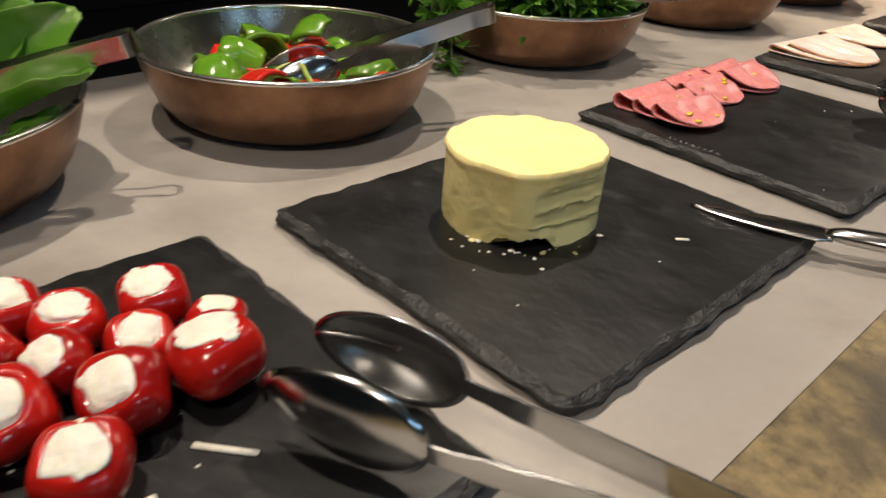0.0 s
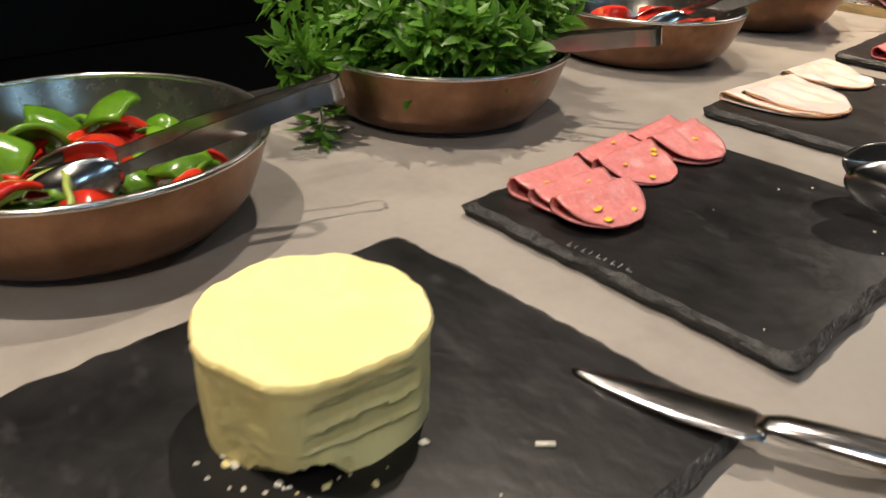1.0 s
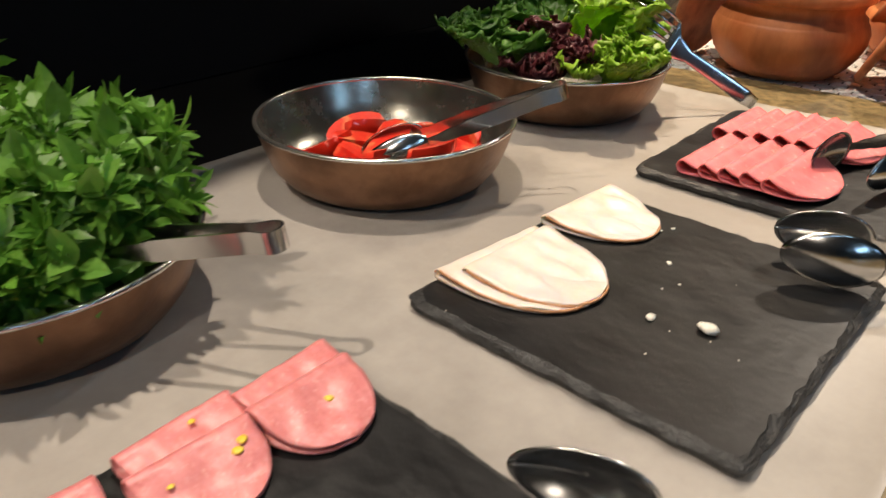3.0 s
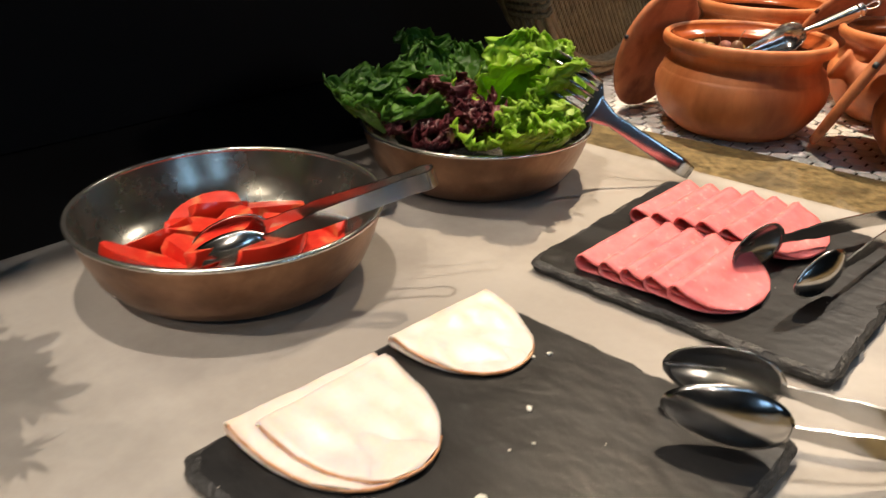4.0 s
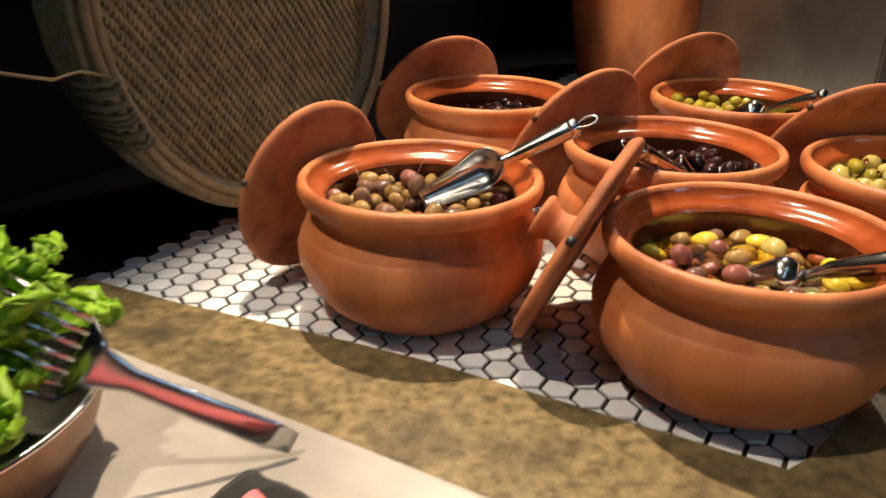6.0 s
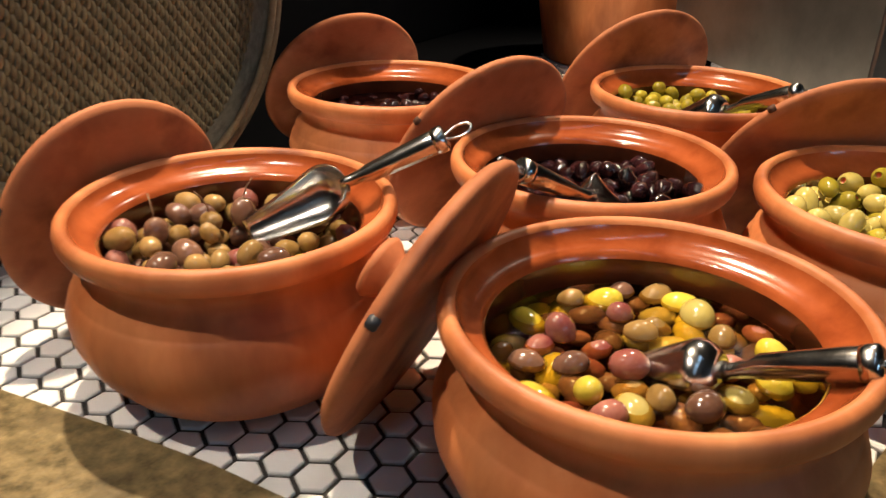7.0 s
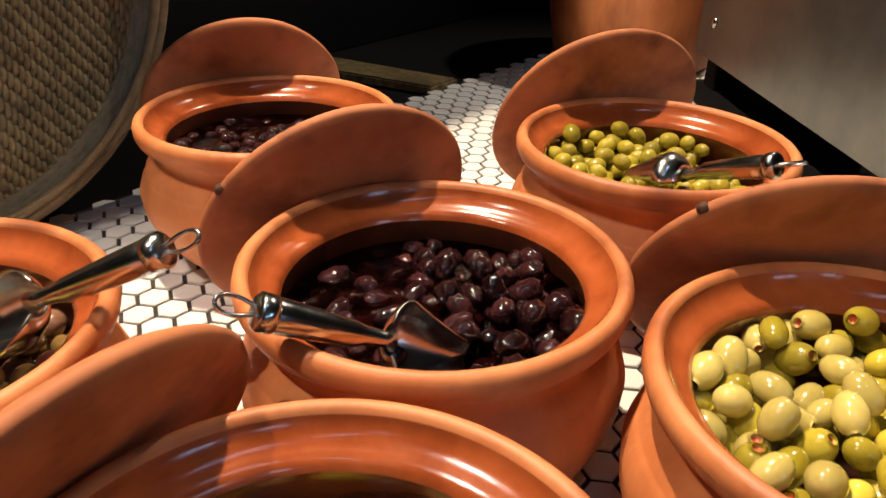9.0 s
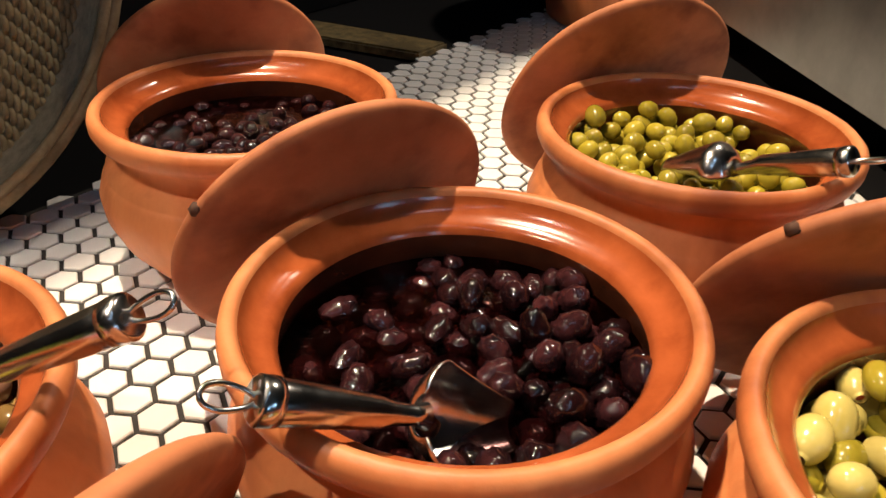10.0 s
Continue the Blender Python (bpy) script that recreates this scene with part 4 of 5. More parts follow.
P = POTS
resting = fill_olives(P["a"][0], P["a"][1], OL_TAN, 112, 0.084, 0.093, "olives in the first clay pot", 21, heap=0.008, heap_dir=2.9, r=0.0094)
fill_olives(P["b"][0], P["b"][1], OL_MIX, 118, 0.078, 0.093, "olives in the brine pot", 22, heap=0.003, heap_dir=1.6, r=0.0094)
fill_olives(P["c"][0], P["c"][1], OL_BLACK, 205, 0.078, 0.095, "black olives in a clay pot", 23, heap=0.010, heap_dir=0.2, r=0.0081)
fill_olives(P["d"][0], P["d"][1], OL_STUFF, 135, 0.088, 0.094, "stuffed olives in a clay pot", 24, heap=0.005, heap_dir=3.0, r=0.0089)
fill_olives(P["e"][0], P["e"][1], OL_SMALL, 210, 0.092, 0.096, "small black olives in a clay pot", 25, heap=0.010, heap_dir=-0.6, r=0.0066, joined="heap of small glossy black olives in a clay pot")
fill_olives(P["f"][0], P["f"][1], OL_GREEN, 170, 0.085, 0.094, "green olives in a clay pot", 26, heap=0.013, heap_dir=2.8, r=0.0078)
for i, (ox, oy, oz) in enumerate(sorted(resting, key=lambda q: (q[0] + 0.030) ** 2 + (q[1] - 0.020) ** 2 - 0.5 * q[2])[:3]):
    bm = bmesh.new()
    a = 1.0 + 1.7 * i
    sweep(bm, [(0, 0, 0.006), (0.002 * math.cos(a), 0.002 * math.sin(a), 0.014), (0.005 * math.cos(a), 0.005 * math.sin(a), 0.021), (0.010 * math.cos(a), 0.010 * math.sin(a), 0.027)], (0.0011, 0.0011), up=(1, 0.2, 0), n=6)
    tagged(obj("twig", bm, OLIVE_STEM, m=pose(P["a"][0] + ox, P["a"][1] + oy, oz)), "thin brown twig sticking up among brown olives", "twig", "twigs among the olives")
brine_level(P["b"][0], P["b"][1], 0.0965, 0.0950, BRINE, "clear golden olive brine in a clay pot")
brine_level(P["c"][0], P["c"][1], 0.0990, 0.0950, BRINE_DARK, "dark purple olive juice in a clay pot")
brine_level(P["e"][0], P["e"][1], 0.1015, 0.0955, BRINE_DARK, "dark olive juice in a clay pot")

# ---- scoops ----


def scoop(tip, cap, label, roll=0.0, share=0.52, wide=0.0285, loop=True):
    """A small bar scoop: an open half-round bowl, a tubular handle with a cap and a wire loop. tip: the bowl's end, cap: the handle's end."""
    L = (Vector(cap) - Vector(tip)).length
    root = empty("olive_scoop", axes(tip, cap) @ pose(0, 0, 0, roll))
    BL = L * share
    bm = bmesh.new()

    def fn(u, v):
        x = BL * u
        r = wide * min(1.0, 0.55 + 0.6 * u) * (math.sqrt(max(0.02, 1 - ((u - 0.72) / 0.30) ** 2)) if u > 0.72 else 1)
        span = math.pi * (0.66 + 0.46 * u)
        a = -math.pi / 2 + span * (v - 0.5)
        return Vector((x, r * math.cos(a), r * math.sin(a) + 0.004))
    sheet(bm, fn, 22, 20, 0.0010)
    part("scoop_bowl", bm, BRUSHED, root, "open half-round steel bowl")
    bm = bmesh.new()
    h0 = BL * 0.96
    sweep(bm, [(h0, 0, 0.002), (h0 + 0.006, 0, 0.002), (h0 + 0.016, 0, 0.001), (h0 + 0.022, 0, 0), (L - 0.012, 0, 0), (L - 0.004, 0, 0), (L, 0, 0)],
          [(0.012, 0.012), (0.0085, 0.0085), (0.0105, 0.0105), (0.0140, 0.0140), (0.0180, 0.0180), (0.0182, 0.0182), (0.0165, 0.0165)], n=24)
    part("handle", bm, BRUSHED, root, "tubular polished handle")
    bm = bmesh.new()
    sweep(bm, [(L - 0.005, 0, 0), (L - 0.002, 0, 0), (L + 0.003, 0, 0), (L + 0.0045, 0, 0)], [(0.0188, 0.0188), (0.0196, 0.0196), (0.0196, 0.0196), (0.016, 0.016)], n=24)
    part("end_cap", bm, BRUSHED, root)
    if loop:
        bm = bmesh.new()
        pts = [(L + 0.003 + 0.021 * (1 - math.cos(a)) / 2 * 1.0, 0.0060 * math.sin(a) * (0.55 + 0.45 * (1 - math.cos(a)) / 2), 0) for a in [2 * math.pi * i / 24 for i in range(24)]]
        sweep(bm, pts, (0.0024, 0.0024), n=8, closed=True)
        part("hanging_loop", bm, BRUSHED, root, "bent wire loop")
    return tagged(root, label, "scoop", "olive scoops")


scoop(*SCOOPS[0], "polished steel scoop lying on brown olives in a clay pot", roll=40, share=0.54, wide=0.024)
scoop(*SCOOPS[1], "polished steel scoop dipped in the brine pot", roll=180, share=0.44, wide=0.0205)
scoop(*SCOOPS[2], "polished steel scoop resting in black olives", roll=-42, share=0.46, wide=0.025)
scoop(*SCOOPS[3], "polished steel scoop lying on green olives", roll=180, share=0.42, wide=0.022)

# ---- things behind ----


def big_pot():
    root = empty("terracotta_planter", pose(-0.660, 3.215, 0))
    bm = bmesh.new()
    lathe(bm, [(0, 0), (0.138, 0), (0.145, 0.006), (0.160, 0.10), (0.176, 0.24), (0.182, 0.27), (0.176, 0.268), (0.168, 0.24), (0.140, 0.03), (0, 0.025)], 72, 0.006)
    part("planter_body", bm, CLAY, root)
    bm = bmesh.new()
    lathe(bm, [(0.176, 0.266), (0.190, 0.268), (0.193, 0.276), (0.192, 0.306), (0.188, 0.312), (0.180, 0.312), (0.176, 0.300), (0.176, 0.266)], 72, 0.006)
    part("planter_rim", bm, CLAY, root, "thick plain rim")
    tagged(root, "large plain terracotta pot standing behind", "pot")


big_pot()


def appliance():
    root = empty("warming_cabinet", axes((-0.500, 3.125, 0.0), (-0.150, 2.735, 0.0)))
    bm = bmesh.new()
    box(bm, -0.01, 0.0, 0.055, 0.56, 0.42, 0.40, 0.004)
    part("cabinet_body", bm, DARK_STEEL, root, "brushed dark steel body", smooth=False)
    for x in (0.03, 0.50):
        for y in (0.04, 0.36):
            bm = bmesh.new()
            box(bm, x - 0.022, y - 0.022, 0.004, x + 0.022, y + 0.022, 0.0545, 0.002)
            part("foot", bm, BLACK, root, smooth=False)
    bm = bmesh.new()
    lathe(bm, [(0, 0), (0.009, 0), (0.009, 0.003), (0.006, 0.005), (0, 0.006)], 24)
    part("screw", bm, STEEL, root, m=pose(0.055, -0.0005, 0.115, 90))
    bm = bmesh.new()
    box(bm, -0.02, -0.03, 0.0005, 0.58, 0.43, 0.0040, 0.001)
    part("base_mat", bm, BLACK, root, "black rubber mat under the cabinet", smooth=False)
    tagged(root, "dark brushed steel warming cabinet on short black feet", "appliance")


appliance()


def basket():
    """A shallow round cane basket standing on its edge: a woven face in a hoop, and a wall that runs back from it."""
    R, depth = 0.254, 0.020
    nrm = Vector((1, 0.03, 0.06)).normalized()
    side = Vector((0, 0, 1)).cross(nrm).normalized()
    up = nrm.cross(side)
    root = empty("cane_basket", Matrix.Translation((-0.778, 2.075, R + 0.0185)) @ Matrix((side, up, nrm)).transposed().to_4x4())
    bm = bmesh.new()
    lathe(bm, [(0, -depth), (R * 0.90, -depth), (R * 0.95, -depth * 0.6), (R * 0.985, 0), (R * 1.01, 0), (R * 1.02, -0.03), (R * 0.99, -0.070), (R * 0.93, -0.105), (R * 0.86, -0.125), (R * 0.84, -0.118), (R * 0.90, -0.09), (R * 0.93, -depth * 1.6), (0, -depth * 1.6)], 96)
    part("basket_shell", bm, CANE_SIDE, root, "weathered pale cane wall")
    # cane strands that run round the outer wall
    for rr, zz in ((1.022, -0.028), (1.018, -0.038), (1.012, -0.048), (1.004, -0.058), (0.994, -0.068), (0.982, -0.078), (0.968, -0.087), (0.950, -0.096)):
        bm = bmesh.new()
        ring = [(2 * math.pi * i / 120, R * rr + 0.001 * math.sin(i * 1.9 + zz * 900)) for i in range(120)]
        sweep(bm, [(q * math.cos(a), q * math.sin(a), zz) for a, q in ring], (0.0085, 0.0045), n=6, closed=True)
        part("wall_strand", bm, CANE_SIDE, root, "greyish cane strand round the wall")
    # woven slats of the face, leaning a little
    bm = bmesh.new()
    step, length = 0.0056, 0.0165
    turn = Matrix.Rotation(radians(-9), 3, "Z")
    for j in range(-44, 45):
        x = j * step
        half = math.sqrt(max(0, (R * 0.93) ** 2 - x * x))
        y2 = -length * math.ceil(half / length) - length / 3 * (j % 3)
        while y2 < half - 0.006:
            y0, y1 = max(y2, -half), min(y2 + length, half)
            y2 += length
            if y1 - y0 < 0.004:
                continue
            pts = [turn @ Vector(q) for q in ((x, y0, -depth + 0.0008), (x + 0.0006, y0 + (y1 - y0) * 0.3, -depth + 0.0026), (x + 0.0006, y0 + (y1 - y0) * 0.7, -depth + 0.0026), (x, y1, -depth + 0.0008))]
            sweep(bm, pts, [(0.0032, 0.0014), (0.0050, 0.0018), (0.0050, 0.0018), (0.0032, 0.0014)])
    part("woven_face", bm, WICKER, root, "closely woven split cane")["kind"] = "stuff"
    # wrapping where the hoop is tied
    for k in range(12):
        a = radians(194 + 1.6 * k + 0.5 * math.sin(k * 2.6))
        bm = bmesh.new()
        sweep(bm, [(R * q * math.cos(a + w), R * q * math.sin(a + w), z) for q, z, w in ((0.955, 0.002, 0), (0.99, 0.009, 0.004), (1.03, 0.007, 0.008), (1.047, -0.010, 0.012), (1.036, -0.045, 0.016), (1.02, -0.070, 0.02))], (0.0062, 0.0030), up=(math.cos(a), math.sin(a), 0.3), n=6)
        part("binding", bm, CANE_SIDE, root, "cane wrapped round the hoop")
    for rr, zz, th in ((R * 1.012, 0.0, 0.012), (R * 0.972, 0.002, 0.010), (R * 1.025, -0.016, 0.012)):
        bm = bmesh.new()
        sweep(bm, [(rr * math.cos(2 * math.pi * i / 80), rr * math.sin(2 * math.pi * i / 80), zz) for i in range(80)], (th, th * 0.8), n=10, closed=True)
        part("rim_hoop", bm, WICKER_RIM, root, "bound cane hoop")
    bm = bmesh.new()
    sweep(bm, [(-0.245, -0.06, 0.004), (-0.282, -0.048, 0.010), (-0.315, -0.050, 0.016), (-0.350, -0.040, 0.014), (-0.368, -0.034, 0.012)], (0.0034, 0.0026), n=6)
    part("loose_strand", bm, WICKER_RIM, root, "loose end of cane")
    tagged(root, "shallow round woven cane basket leaning behind the pots", "basket")


basket()

# ---- fresh things in the bowls ----


def tomato_wedge(x, y, z, rx, ry, rz, seed, r=0.033):
    bm = bmesh.new()
    n, m = 10, 8
    span = radians(78)
    skin = [[bm.verts.new((r * math.cos(-span / 2 + span * j / m) * math.sin(math.pi * i / n) ** 0.85, r * math.sin(-span / 2 + span * j / m) * math.sin(math.pi * i / n) ** 0.85, -r * 1.12 * math.cos(math.pi * i / n))) for j in range(m + 1)] for i in range(1, n)]
    ax = [bm.verts.new((0.002 * noise.noise((i, seed, 0)) + 0.003, 0, -r * 1.12 * math.cos(math.pi * i / n) * 0.96)) for i in range(1, n)]
    for i in range(n - 2):
        for j in range(m):
            bm.faces.new((skin[i][j], skin[i][j + 1], skin[i + 1][j + 1], skin[i + 1][j]))
        f = bm.faces.new((skin[i][0], skin[i + 1][0], ax[i + 1], ax[i]))
        f.material_index = 1
        f = bm.faces.new((skin[i][m], ax[i], ax[i + 1], skin[i + 1][m]))
        f.material_index = 1
    for i in (0, n - 2):
        f = bm.faces.new([ax[i]] + skin[i])
        f.material_index = 1
    bmesh.ops.recalc_face_normals(bm, faces=bm.faces)
    cut = [e for e in bm.edges if len({f.material_index for f in e.link_faces}) > 1]
    ridge = [e for e in bm.edges if e.verts[0] in ax and e.verts[1] in ax]
    bmesh.ops.split_edges(bm, edges=cut + ridge)
    ob = obj("tomato_wedge", bm, [TOMATO_SKIN, TOMATO_FLESH], m=pose(x, y, z, 0, rx, rz) @ pose(0, 0, 0, 0, 90, 0) @ pose(0, 0, 0, 0, 0, ry))
    return tagged(ob, "juicy red tomato wedge with wet cut faces", "tomato", "tomato wedges in the bowl")


rng = random.Random(31)
bx, by = BOWLS[3]
for i, (dx, dy, z) in enumerate(((-0.06, -0.055, 0.026), (-0.015, -0.078, 0.026), (0.035, -0.065, 0.028), (0.07, -0.03, 0.028), (0.078, 0.025, 0.028), (0.0, -0.03, 0.034), (0.04, 0.0, 0.036), (0.045, 0.055, 0.030),
                                (-0.045, 0.0, 0.026), (0.0, 0.03, 0.026), (0.02, -0.045, 0.048), (-0.075, 0.02, 0.026), (-0.03, 0.06, 0.026), (0.065, -0.01, 0.044), (0.015, 0.075, 0.028))):
    tomato_wedge(bx + dx * 0.9, by + dy * 0.9, z + 0.012, rng.uniform(-22, 22), rng.choice((-1, 1)) * rng.uniform(30, 75), rng.uniform(0, 360), i, rng.uniform(0.034, 0.042))


def pepper_piece(x, y, z, rx, ry, rz, l, w, red, seed, bend=1.5):
    bm = bmesh.new()

    def fn(u, v):
        a = (u - 0.5) * bend
        r = l / bend
        b = (v - 0.5) * 1.5
        ww = w * (0.75 + 0.4 * math.sin(math.pi * u)) * (1 + 0.12 * noise.noise((u * 3, seed, 0)))
        return Vector((r * math.sin(a), ww / 1.5 * math.sin(b) * 1.2, r * (math.cos(a) - 1) + ww * 0.5 * (math.cos(b) - 1) + 0.0015 * noise.noise((u * 4 + seed, v * 4, 0))))
    sheet(bm, fn, 16, 10, 0.0042)
    for f in bm.faces:
        f.material_index = 0
    ob = obj("pepper_piece", bm, [TOMATO_SKIN if red else PEPPER_GREEN], m=pose(x, y, z, rx, ry, rz))
    return tagged(ob, "cut piece of %s sweet pepper" % ("red" if red else "green"), "pepper", "pepper pieces in the bowl")


rng = random.Random(33)
bx, by = BOWLS[1]
for i in range(34):
    a, q = rng.uniform(0, 2 * math.pi), math.sqrt(rng.random()) * 0.088
    z = 0.024 + 0.030 * rng.random() * (1 - q / 0.13)
    pepper_piece(bx + q * math.cos(a), by + q * math.sin(a), z + 0.014, rng.uniform(-50, 50), rng.uniform(-40, 40), rng.uniform(0, 360), rng.uniform(0.038, 0.058), rng.uniform(0.022, 0.034), i % 5 in (0, 2), i + 0.3, 1.9)
for i, (dx, dy, z, rx, ry, rz, red) in enumerate(((-0.025, 0.030, 0.086, 20, -28, 20, 0), (-0.020, -0.020, 0.080, -35, 10, 75, 0), (0.010, -0.055, 0.078, 25, -35, 130, 0), (0.030, 0.005, 0.074, 10, 20, 40, 1),
                                                  (0.045, -0.060, 0.070, -25, 15, 100, 1), (-0.060, 0.010, 0.074, 30, 10, 160, 0), (0.055, 0.045, 0.066, 15, -15, 10, 0), (0.020, -0.085, 0.068, 35, 10, 60, 0), (0.070, -0.015, 0.062, 10, 30, 90, 1))):
    pepper_piece(bx + dx, by + dy, z - 0.009, rx, ry, rz, 0.054, 0.035, red, i + 70.2, 2.1)


def pepper_ring(x, y, z, rx, rz, seed):
    bm = bmesh.new()
    pts = [((0.024 + 0.004 * math.cos(3 * a + seed)) * math.cos(a), (0.024 + 0.004 * math.cos(3 * a + seed)) * math.sin(a), 0.002 * math.sin(2 * a)) for a in [2 * math.pi * i / 40 for i in range(40)]]
    sweep(bm, pts, (0.0045, 0.008), n=8, closed=True)
    return tagged(obj("pepper_ring", bm, PEPPER_FLESH, m=pose(x, y, z, rx, 0, rz)), "pale green sweet pepper ring", "pepper", "pepper pieces in the bowl")


pepper_ring(bx + 0.075, by - 0.055, 0.055, 20, 30, 1)


def leaf_blade(bm, base, d, up, l, w, lobed=True, fold=0.25):
    """One small leaf as a folded blade with toothed edges."""
    d = Vector(d).normalized()
    s = d.cross(Vector(up)).normalized()
    u = s.cross(d)
    base = Vector(base)
    shape = ((0.0, 0.10), (0.18, 0.62), (0.30, 0.50), (0.46, 1.0), (0.56, 0.72), (0.72, 0.70), (0.80, 0.42), (1.0, 0.0)) if lobed else ((0.0, 0.08), (0.15, 0.55), (0.35, 0.95), (0.55, 1.0), (0.75, 0.72), (0.90, 0.34), (1.0, 0.0))
    mid, left, right = [], [], []
    for t, k in shape:
        droop = -0.22 * t * t
        c = base + d * (l * t) + u * (l * droop)
        mid.append(bm.verts.new(c))
        left.append(bm.verts.new(c + s * (w * k / 2) + u * (w * k / 2 * fold)))
        right.append(bm.verts.new(c - s * (w * k / 2) + u * (w * k / 2 * fold)))
    for i in range(len(shape) - 1):
        bm.faces.new((mid[i], mid[i + 1], left[i + 1], left[i]))
        bm.faces.new((mid[i], right[i], right[i + 1], mid[i + 1]))


def leaf_mesh(name, seed, mint):
    rng = random.Random(seed)
    bm = bmesh.new()
    if mint:
        l = rng.uniform(0.023, 0.034)
        leaf_blade(bm, (0, 0, 0), (1, 0, 0.1), (0, 0, 1), l, l * 0.52, False, 0.2)
    else:
        l = rng.uniform(0.018, 0.026)
        for da in (-0.95, 0, 0.95):
            o = Vector((math.cos(da), math.sin(da), rng.uniform(-0.35, 0.3)))
            leaf_blade(bm, Vector((0.008 - 0.003 * abs(da), 0, 0)), o, (0, 0, 1), l * (1.25 if da == 0 else 1.0), l * 0.47, True, rng.uniform(0.05, 0.5))
        sweep(bm, [(0, 0, 0), (0.004, 0, 0), (0.008, 0, 0)], (0.0009, 0.0009), n=4)
        bmesh.ops.remove_doubles(bm, verts=bm.verts, dist=0.0008)
    me = bpy.data.meshes.new(name)
    bm.to_mesh(me)
    bm.free()
    me.materials.append(MINT if mint else PARSLEY)
    return me


LEAVES = {True: [leaf_mesh("broad_leaf", s + 0.2, True) for s in range(5)], False: [leaf_mesh("toothed_leaf", s + 0.4, False) for s in range(6)]}


def sprig(seed, mint, m):
    rng = random.Random(seed)
    nm = "mint_sprig" if mint else "parsley_sprig"
    root = empty(nm, m)
    L = rng.uniform(0.042, 0.06)
    stem = [Vector((0.006 * math.sin(t * 2 + seed), 0.006 * math.cos(t * 1.7 + seed), L * t)) for t in (0, 0.25, 0.5, 0.75, 1.0)]
    bm = bmesh.new()
    sweep(bm, stem, (0.0018, 0.0018), up=(1, 0, 0), n=5)
    part("stem", bm, HERB_STEM, root)
    for k in range(9 if mint else 10):
        t = 0.25 + 0.75 * k / 8
        p = stem[min(4, int(t * 4))].lerp(stem[min(4, int(t * 4) + 1)], (t * 4) % 1) if t < 1 else stem[4]
        up = 20 + 35 * (t > 0.8)
        shared("leaf", rng.choice(LEAVES[mint]), root, pose(p.x, p.y, p.z, 0, -up + rng.gauss(0, 12), math.degrees(k * 2.4 + seed)) @ Matrix.Scale(rng.uniform(0.85, 1.15), 4))
    return tagged(root, "fresh broad-leaved green herb sprig" if mint else "fresh green parsley sprig", "herb", "herb sprigs in the bowl")


SPRIGS = {True: [], False: []}


def place_sprig(mint, k, m):
    """The first few of each kind are built, the rest are copies."""
    done = SPRIGS[mint]
    if len(done) < 6:
        done.append(sprig(len(done) + (0.6 if mint else 0.3), mint, m))
        return done[-1]
    return copy_thing(done[k % 6], m)


rng = random.Random(41)
bx, by = BOWLS[2]
for i in range(280):
    a, q = rng.uniform(0, 2 * math.pi), math.sqrt(rng.random()) * 0.102
    px, py = q * math.cos(a), q * math.sin(a)
    top = 0.068 + 0.050 * (1 - (q / 0.135) ** 2.4) + 0.16 * (0.3 * px + py)
    z = top - 0.020 - 0.040 * rng.random() ** 1.3
    mint = (px * 0.6 + py) > 0.034 + rng.gauss(0, 0.02) and rng.random() < 0.85
    lean = 5 + 34 * (q / 0.102) + rng.gauss(0, 15)
    place_sprig(mint, i, pose(bx + px, by + py, max(z, 0.040), 0, lean, math.degrees(a) + rng.gauss(0, 30)))
for i, (dx, dy, z, lean, rz) in enumerate(((0.005, -0.142, 0.088, 135, -80), (0.008, -0.156, 0.066, 165, -70), (-0.010, -0.140, 0.090, 115, -95), (-0.03, -0.12, 0.085, 85, -100), (0.0, -0.120, 0.088, 90, -80), (-0.06, -0.11, 0.10, 75, -110), (-0.08, -0.09, 0.12, 60, 225), (-0.09, 0.04, 0.13, 50, 160), (-0.10, 0.0, 0.12, 55, 180))):
    place_sprig(False, i + 3, pose(bx + dx, by + dy, z, 0, lean, rz))


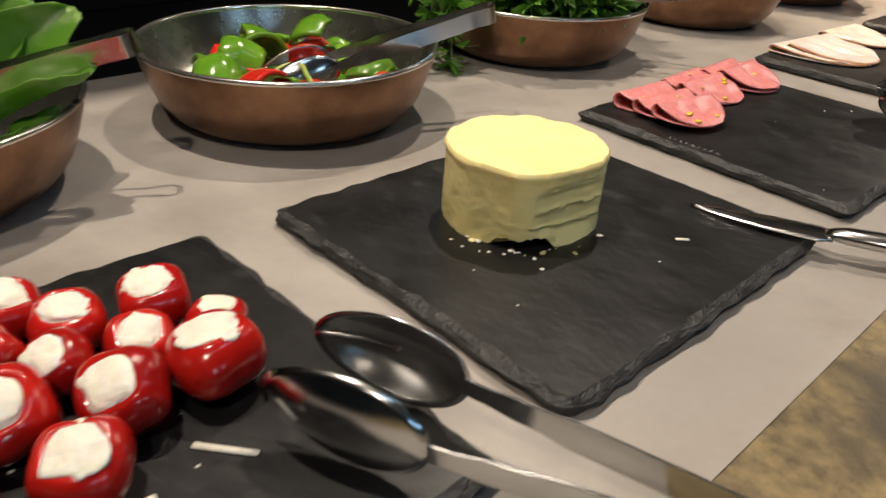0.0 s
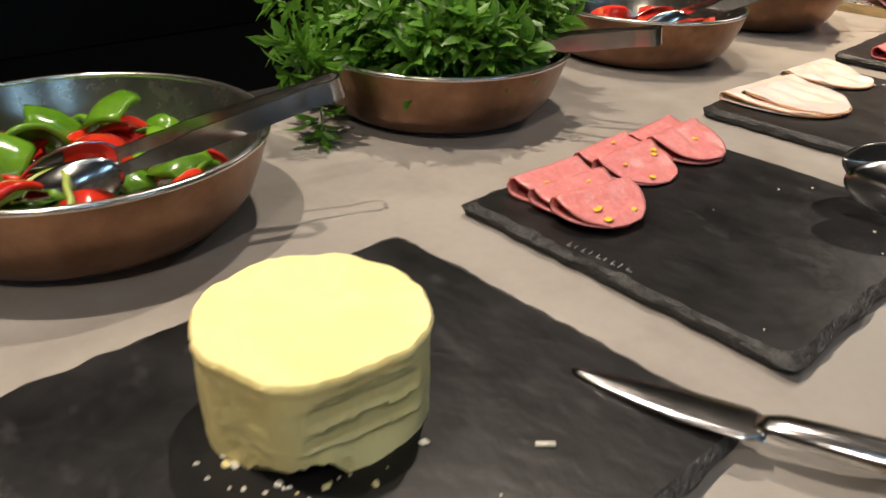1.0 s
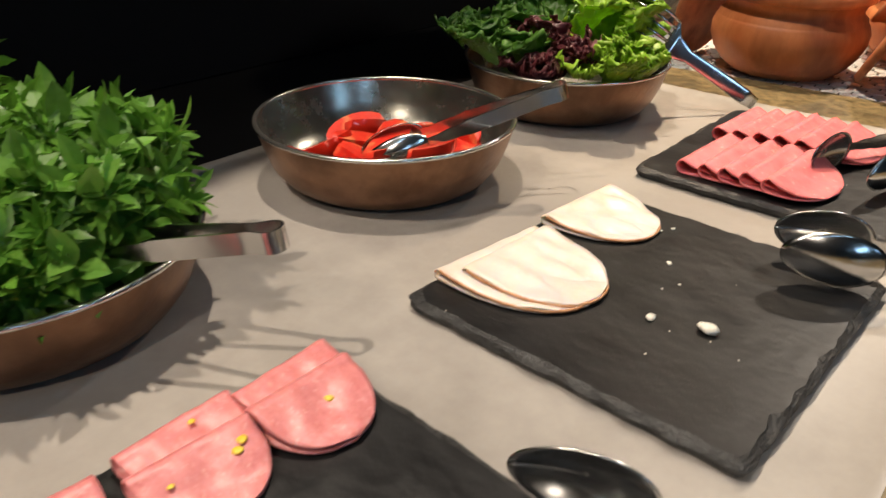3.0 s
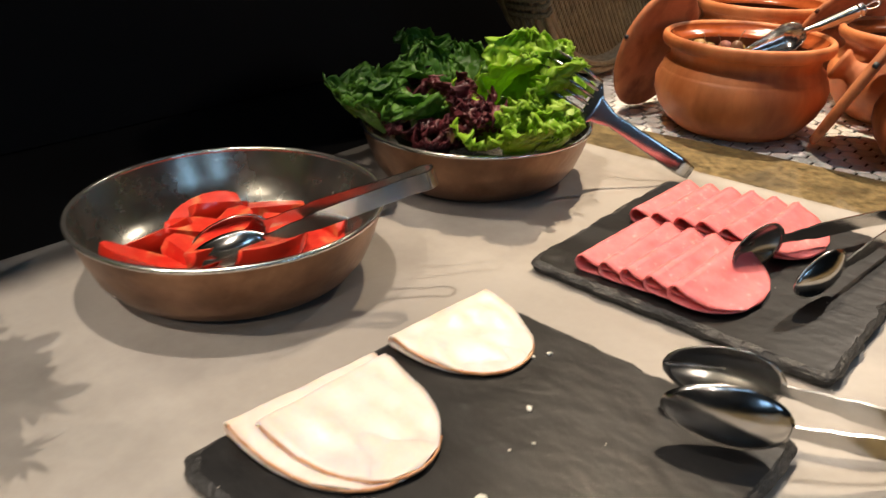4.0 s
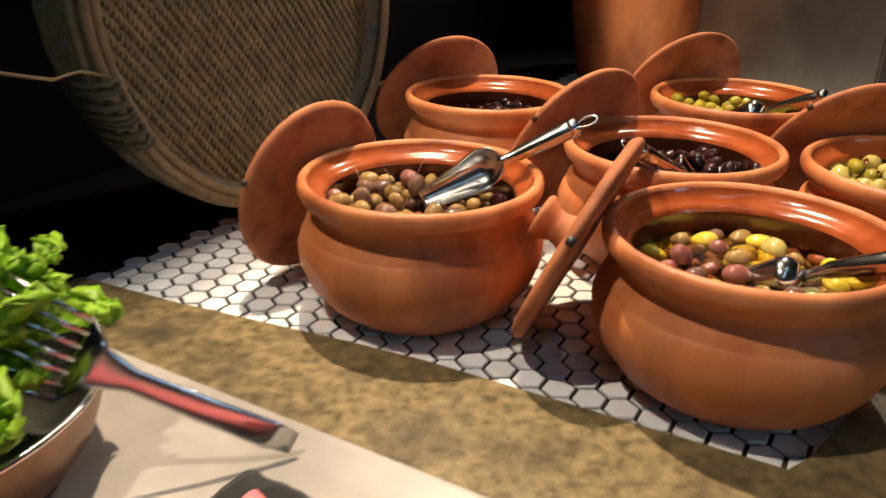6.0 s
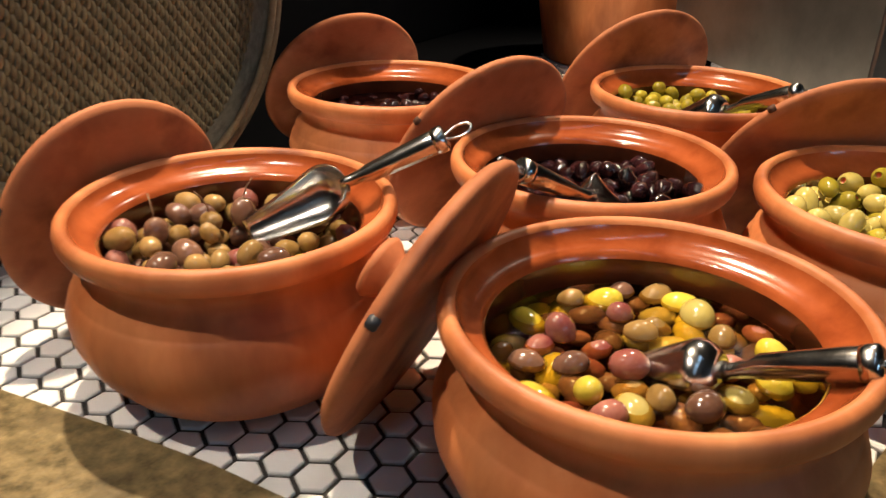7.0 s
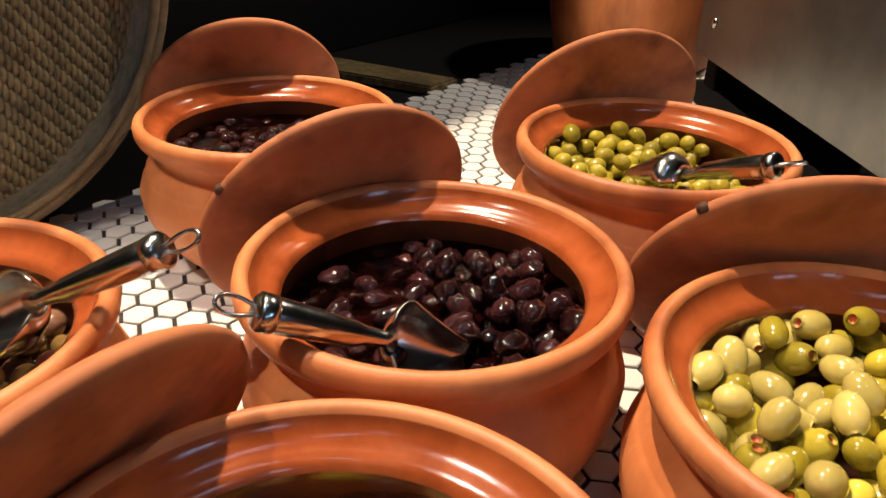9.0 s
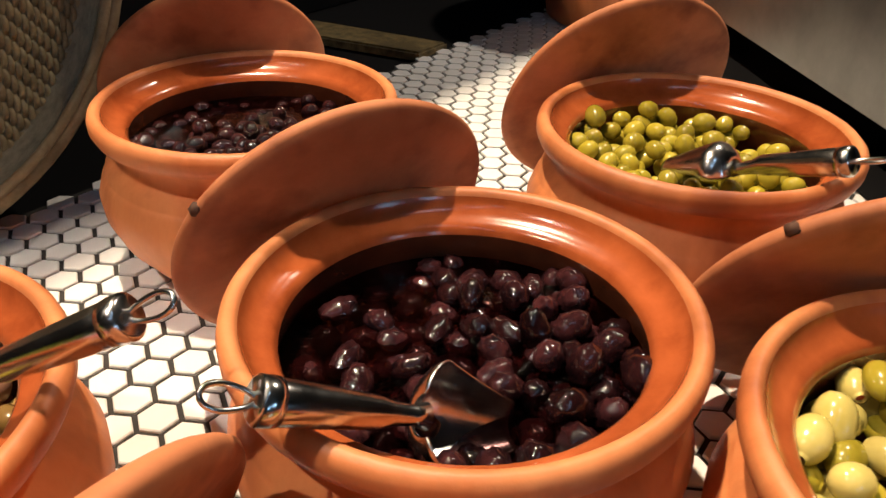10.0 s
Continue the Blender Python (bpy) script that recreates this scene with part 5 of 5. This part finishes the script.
def lettuce_leaf(base, tip, up, width, material, label, seed, frill=0.010, freq=15.0, curl=0.4, nm="lettuce_leaf", nu=34, nv=60):
    L = (Vector(tip) - Vector(base)).length
    bm = bmesh.new()

    def fn(u, v):
        s = v * 2 - 1
        w = width * (0.16 + 0.84 * math.sin(math.pi * min(1, 0.10 + 0.62 * u)) ** 0.8) * (1 - 0.55 * max(0, u - 0.72) ** 1.4 / 0.17)
        edge = max(abs(s) ** 3.5, max(0, u - 0.68) / 0.32) * min(1, u * 2.2 + 0.15)
        x = L * u * (1 - 0.05 * s * s)
        y = w * s * 0.5
        z = curl * L * (u * u * -0.5 + 0.25 * u) + 0.30 * w * s * s
        k = freq / 15
        z += frill * edge * (1.7 * noise.noise((s * 4.6 * k + seed * 3, u * 4.2 * k, seed)) + 1.1 * noise.noise((s * 11 * k + seed, u * 10 * k, seed + 4)) + 0.5 * noise.noise((s * 24 * k, u * 22 * k, seed + 8)))
        z += 0.30 * frill * noise.noise((s * 3.4 + seed, u * 5.5, seed + 2)) * min(1, freq / 9)
        x += frill * edge * 0.9 * noise.noise((s * freq * 0.9 + 9, u * 4, seed))
        y += frill * edge * 0.9 * noise.noise((s * freq * 0.9 + 19, u * 6, seed + 2))
        z += 0.0022 * noise.noise((x * 120, y * 120, seed))
        return Vector((x, y, z))
    sheet(bm, fn, nu, nv, 0.0007)
    m = axes(base, tip, up)
    back = m.inverted()
    for v in bm.verts:
        # leaves lie against the inside of the rim
        p = m @ v.co
        dx, dy = p.x - bx, p.y - by
        q = math.hypot(dx, dy)
        most = 0.128 + max(0.0, p.z - 0.070) * 1.1
        if q > most:
            p.x, p.y = bx + dx / q * (most + 0.15 * (q - most)), by + dy / q * (most + 0.15 * (q - most))
        v.co = back @ p
    ob = obj(nm, bm, material, m=m)
    return tagged(ob, label, "lettuce", "salad leaves in the bowl")


bx, by = BOWLS[4]
rng = random.Random(52)


def salad(n, cx, cy, spread, z0, z1, width, material, label, seed, length=(0.06, 0.09), frill=0.011):
    for i in range(n):
        a = rng.uniform(0, 2 * math.pi)
        px, py = cx + rng.gauss(0, spread), cy + rng.gauss(0, spread)
        l = rng.uniform(*length)
        el = rng.uniform(0.35, 1.15)
        b = Vector((bx + px, by + py, rng.uniform(z0, z1) + 0.008))
        away = Vector((px - cx * 0.2, py - cy * 0.2, 0))
        away = (away.normalized() if away.length > 1e-4 else Vector((1, 0, 0))) + Vector((rng.gauss(0, 0.5), rng.gauss(0, 0.5), 0))
        away.normalize()
        t = b + Vector((away.x * math.cos(el), away.y * math.cos(el), math.sin(el))) * l
        lettuce_leaf(b, t, (away.x * -0.5, away.y * -0.5, 1), rng.uniform(*width), material, label, seed + i * 1.37, frill)


salad(10, 0.030, 0.050, 0.020, 0.055, 0.090, (0.060, 0.090), LETTUCE, "bright green frilly lettuce leaf", 1.1)
salad(14, 0.060, -0.015, 0.034, 0.048, 0.062, (0.045, 0.070), LETTUCE, "bright green frilly lettuce leaf", 20.1, (0.045, 0.065))
salad(12, -0.005, -0.045, 0.026, 0.050, 0.080, (0.045, 0.070), LETTUCE_RED, "dark red frilly lettuce leaf", 40.1, (0.045, 0.065), 0.010)
salad(9, 0.030, -0.085, 0.016, 0.046, 0.055, (0.035, 0.050), LETTUCE_RED, "dark red frilly lettuce leaf", 60.1, (0.035, 0.045), 0.009)
salad(8, -0.062, -0.055, 0.026, 0.055, 0.085, (0.055, 0.075), LETTUCE_DARK, "dark green curly lettuce leaf", 80.1, (0.06, 0.085))
salad(7, -0.062, 0.045, 0.026, 0.060, 0.090, (0.055, 0.080), LETTUCE_DARK, "dark green curly lettuce leaf", 100.1, (0.06, 0.09))

bx, by = BOWLS[0]
for i, (b, t, up, w) in enumerate((((0.03, 0.06, 0.05), (0.055, 0.125, 0.130), (0.5, -0.5, 0.4), 0.055), ((0.06, 0.05, 0.05), (0.105, 0.120, 0.105), (0, 0, 1), 0.050), ((0.09, 0.06, 0.055), (0.128, 0.115, 0.062), (0, 0, 1), 0.050),
                                   ((0.0, 0.05, 0.05), (0.02, 0.105, 0.135), (0.5, -0.5, 0.4), 0.06), ((0.07, 0.0, 0.05), (0.12, 0.04, 0.10), (0, 0, 1), 0.05), ((-0.04, 0.02, 0.05), (-0.02, 0.09, 0.12), (0.5, -0.5, 0.4), 0.06),
                                   ((0.05, -0.05, 0.05), (0.1, -0.06, 0.10), (0, 0, 1), 0.06), ((-0.05, -0.05, 0.05), (-0.08, -0.08, 0.11), (0, 0, 1), 0.06))):
    lettuce_leaf((bx + b[0], by + b[1], b[2]), (bx + t[0], by + t[1], t[2]), up, w, COS, "smooth broad green salad leaf", i + 200.3, 0.003, 3.0, 0.5, "salad_leaf", 16, 14)

# ---- mosaic floor of the pots ----
PITCH = 0.0275


def hex_mesh():
    bm = bmesh.new()
    rr = PITCH / 2 / math.cos(math.pi / 6) * 0.87
    lo = [bm.verts.new((rr * math.sin(math.pi / 3 * i), rr * math.cos(math.pi / 3 * i), -0.0035)) for i in range(6)]
    mi = [bm.verts.new((rr * math.sin(math.pi / 3 * i), rr * math.cos(math.pi / 3 * i), -0.0010)) for i in range(6)]
    hi = [bm.verts.new((rr * 0.93 * math.sin(math.pi / 3 * i), rr * 0.93 * math.cos(math.pi / 3 * i), 0.0)) for i in range(6)]
    for a, b in ((lo, mi), (mi, hi)):
        for i in range(6):
            bm.faces.new((a[(i + 1) % 6], a[i], b[i], b[(i + 1) % 6]))
    bm.faces.new(hi[::-1])
    me = bpy.data.meshes.new("hexagon_tile")
    bmesh.ops.recalc_face_normals(bm, faces=bm.faces)
    bm.to_mesh(me)
    bm.free()
    me.materials.append(TILE)
    return me


HEX = hex_mesh()
mosaic = tagged(empty("mosaic_floor", pose(0, 0, 0)), "white hexagonal mosaic tiles with dark grout", "tiles", kind="structure")
spots = []
dy = PITCH * math.sqrt(3) / 2
for j in range(78):
    for i in range(42):
        x = -0.792 + i * PITCH + (PITCH / 2 if j % 2 else 0)
        y = 1.745 + j * dy
        if y > ledge_back(x) - 0.012 and x < 0.28:
            spots.append((x, y))
near = {p for p in sorted(spots, key=lambda p: (p[0] + 0.40) ** 2 + (p[1] - 2.02) ** 2)[:300]}
rng = random.Random(8)
verts, faces = [], []
for x, y in spots:
    m = pose(x, y, rng.uniform(-0.0003, 0.0), rng.gauss(0, 0.4), rng.gauss(0, 0.4), rng.gauss(0, 0.8))
    if (x, y) in near:
        shared("hexagon_tile", HEX, mosaic, m)
    else:
        k = len(verts)
        verts += [m @ v.co for v in HEX.vertices]
        faces += [[k + q for q in p.vertices] for p in HEX.polygons]
me = bpy.data.meshes.new("far_tiles")
me.from_pydata([tuple(v) for v in verts], [], faces)
me.materials.append(TILE)
far = shared("far_tiles", me, mosaic)
far["kind"] = "stuff"
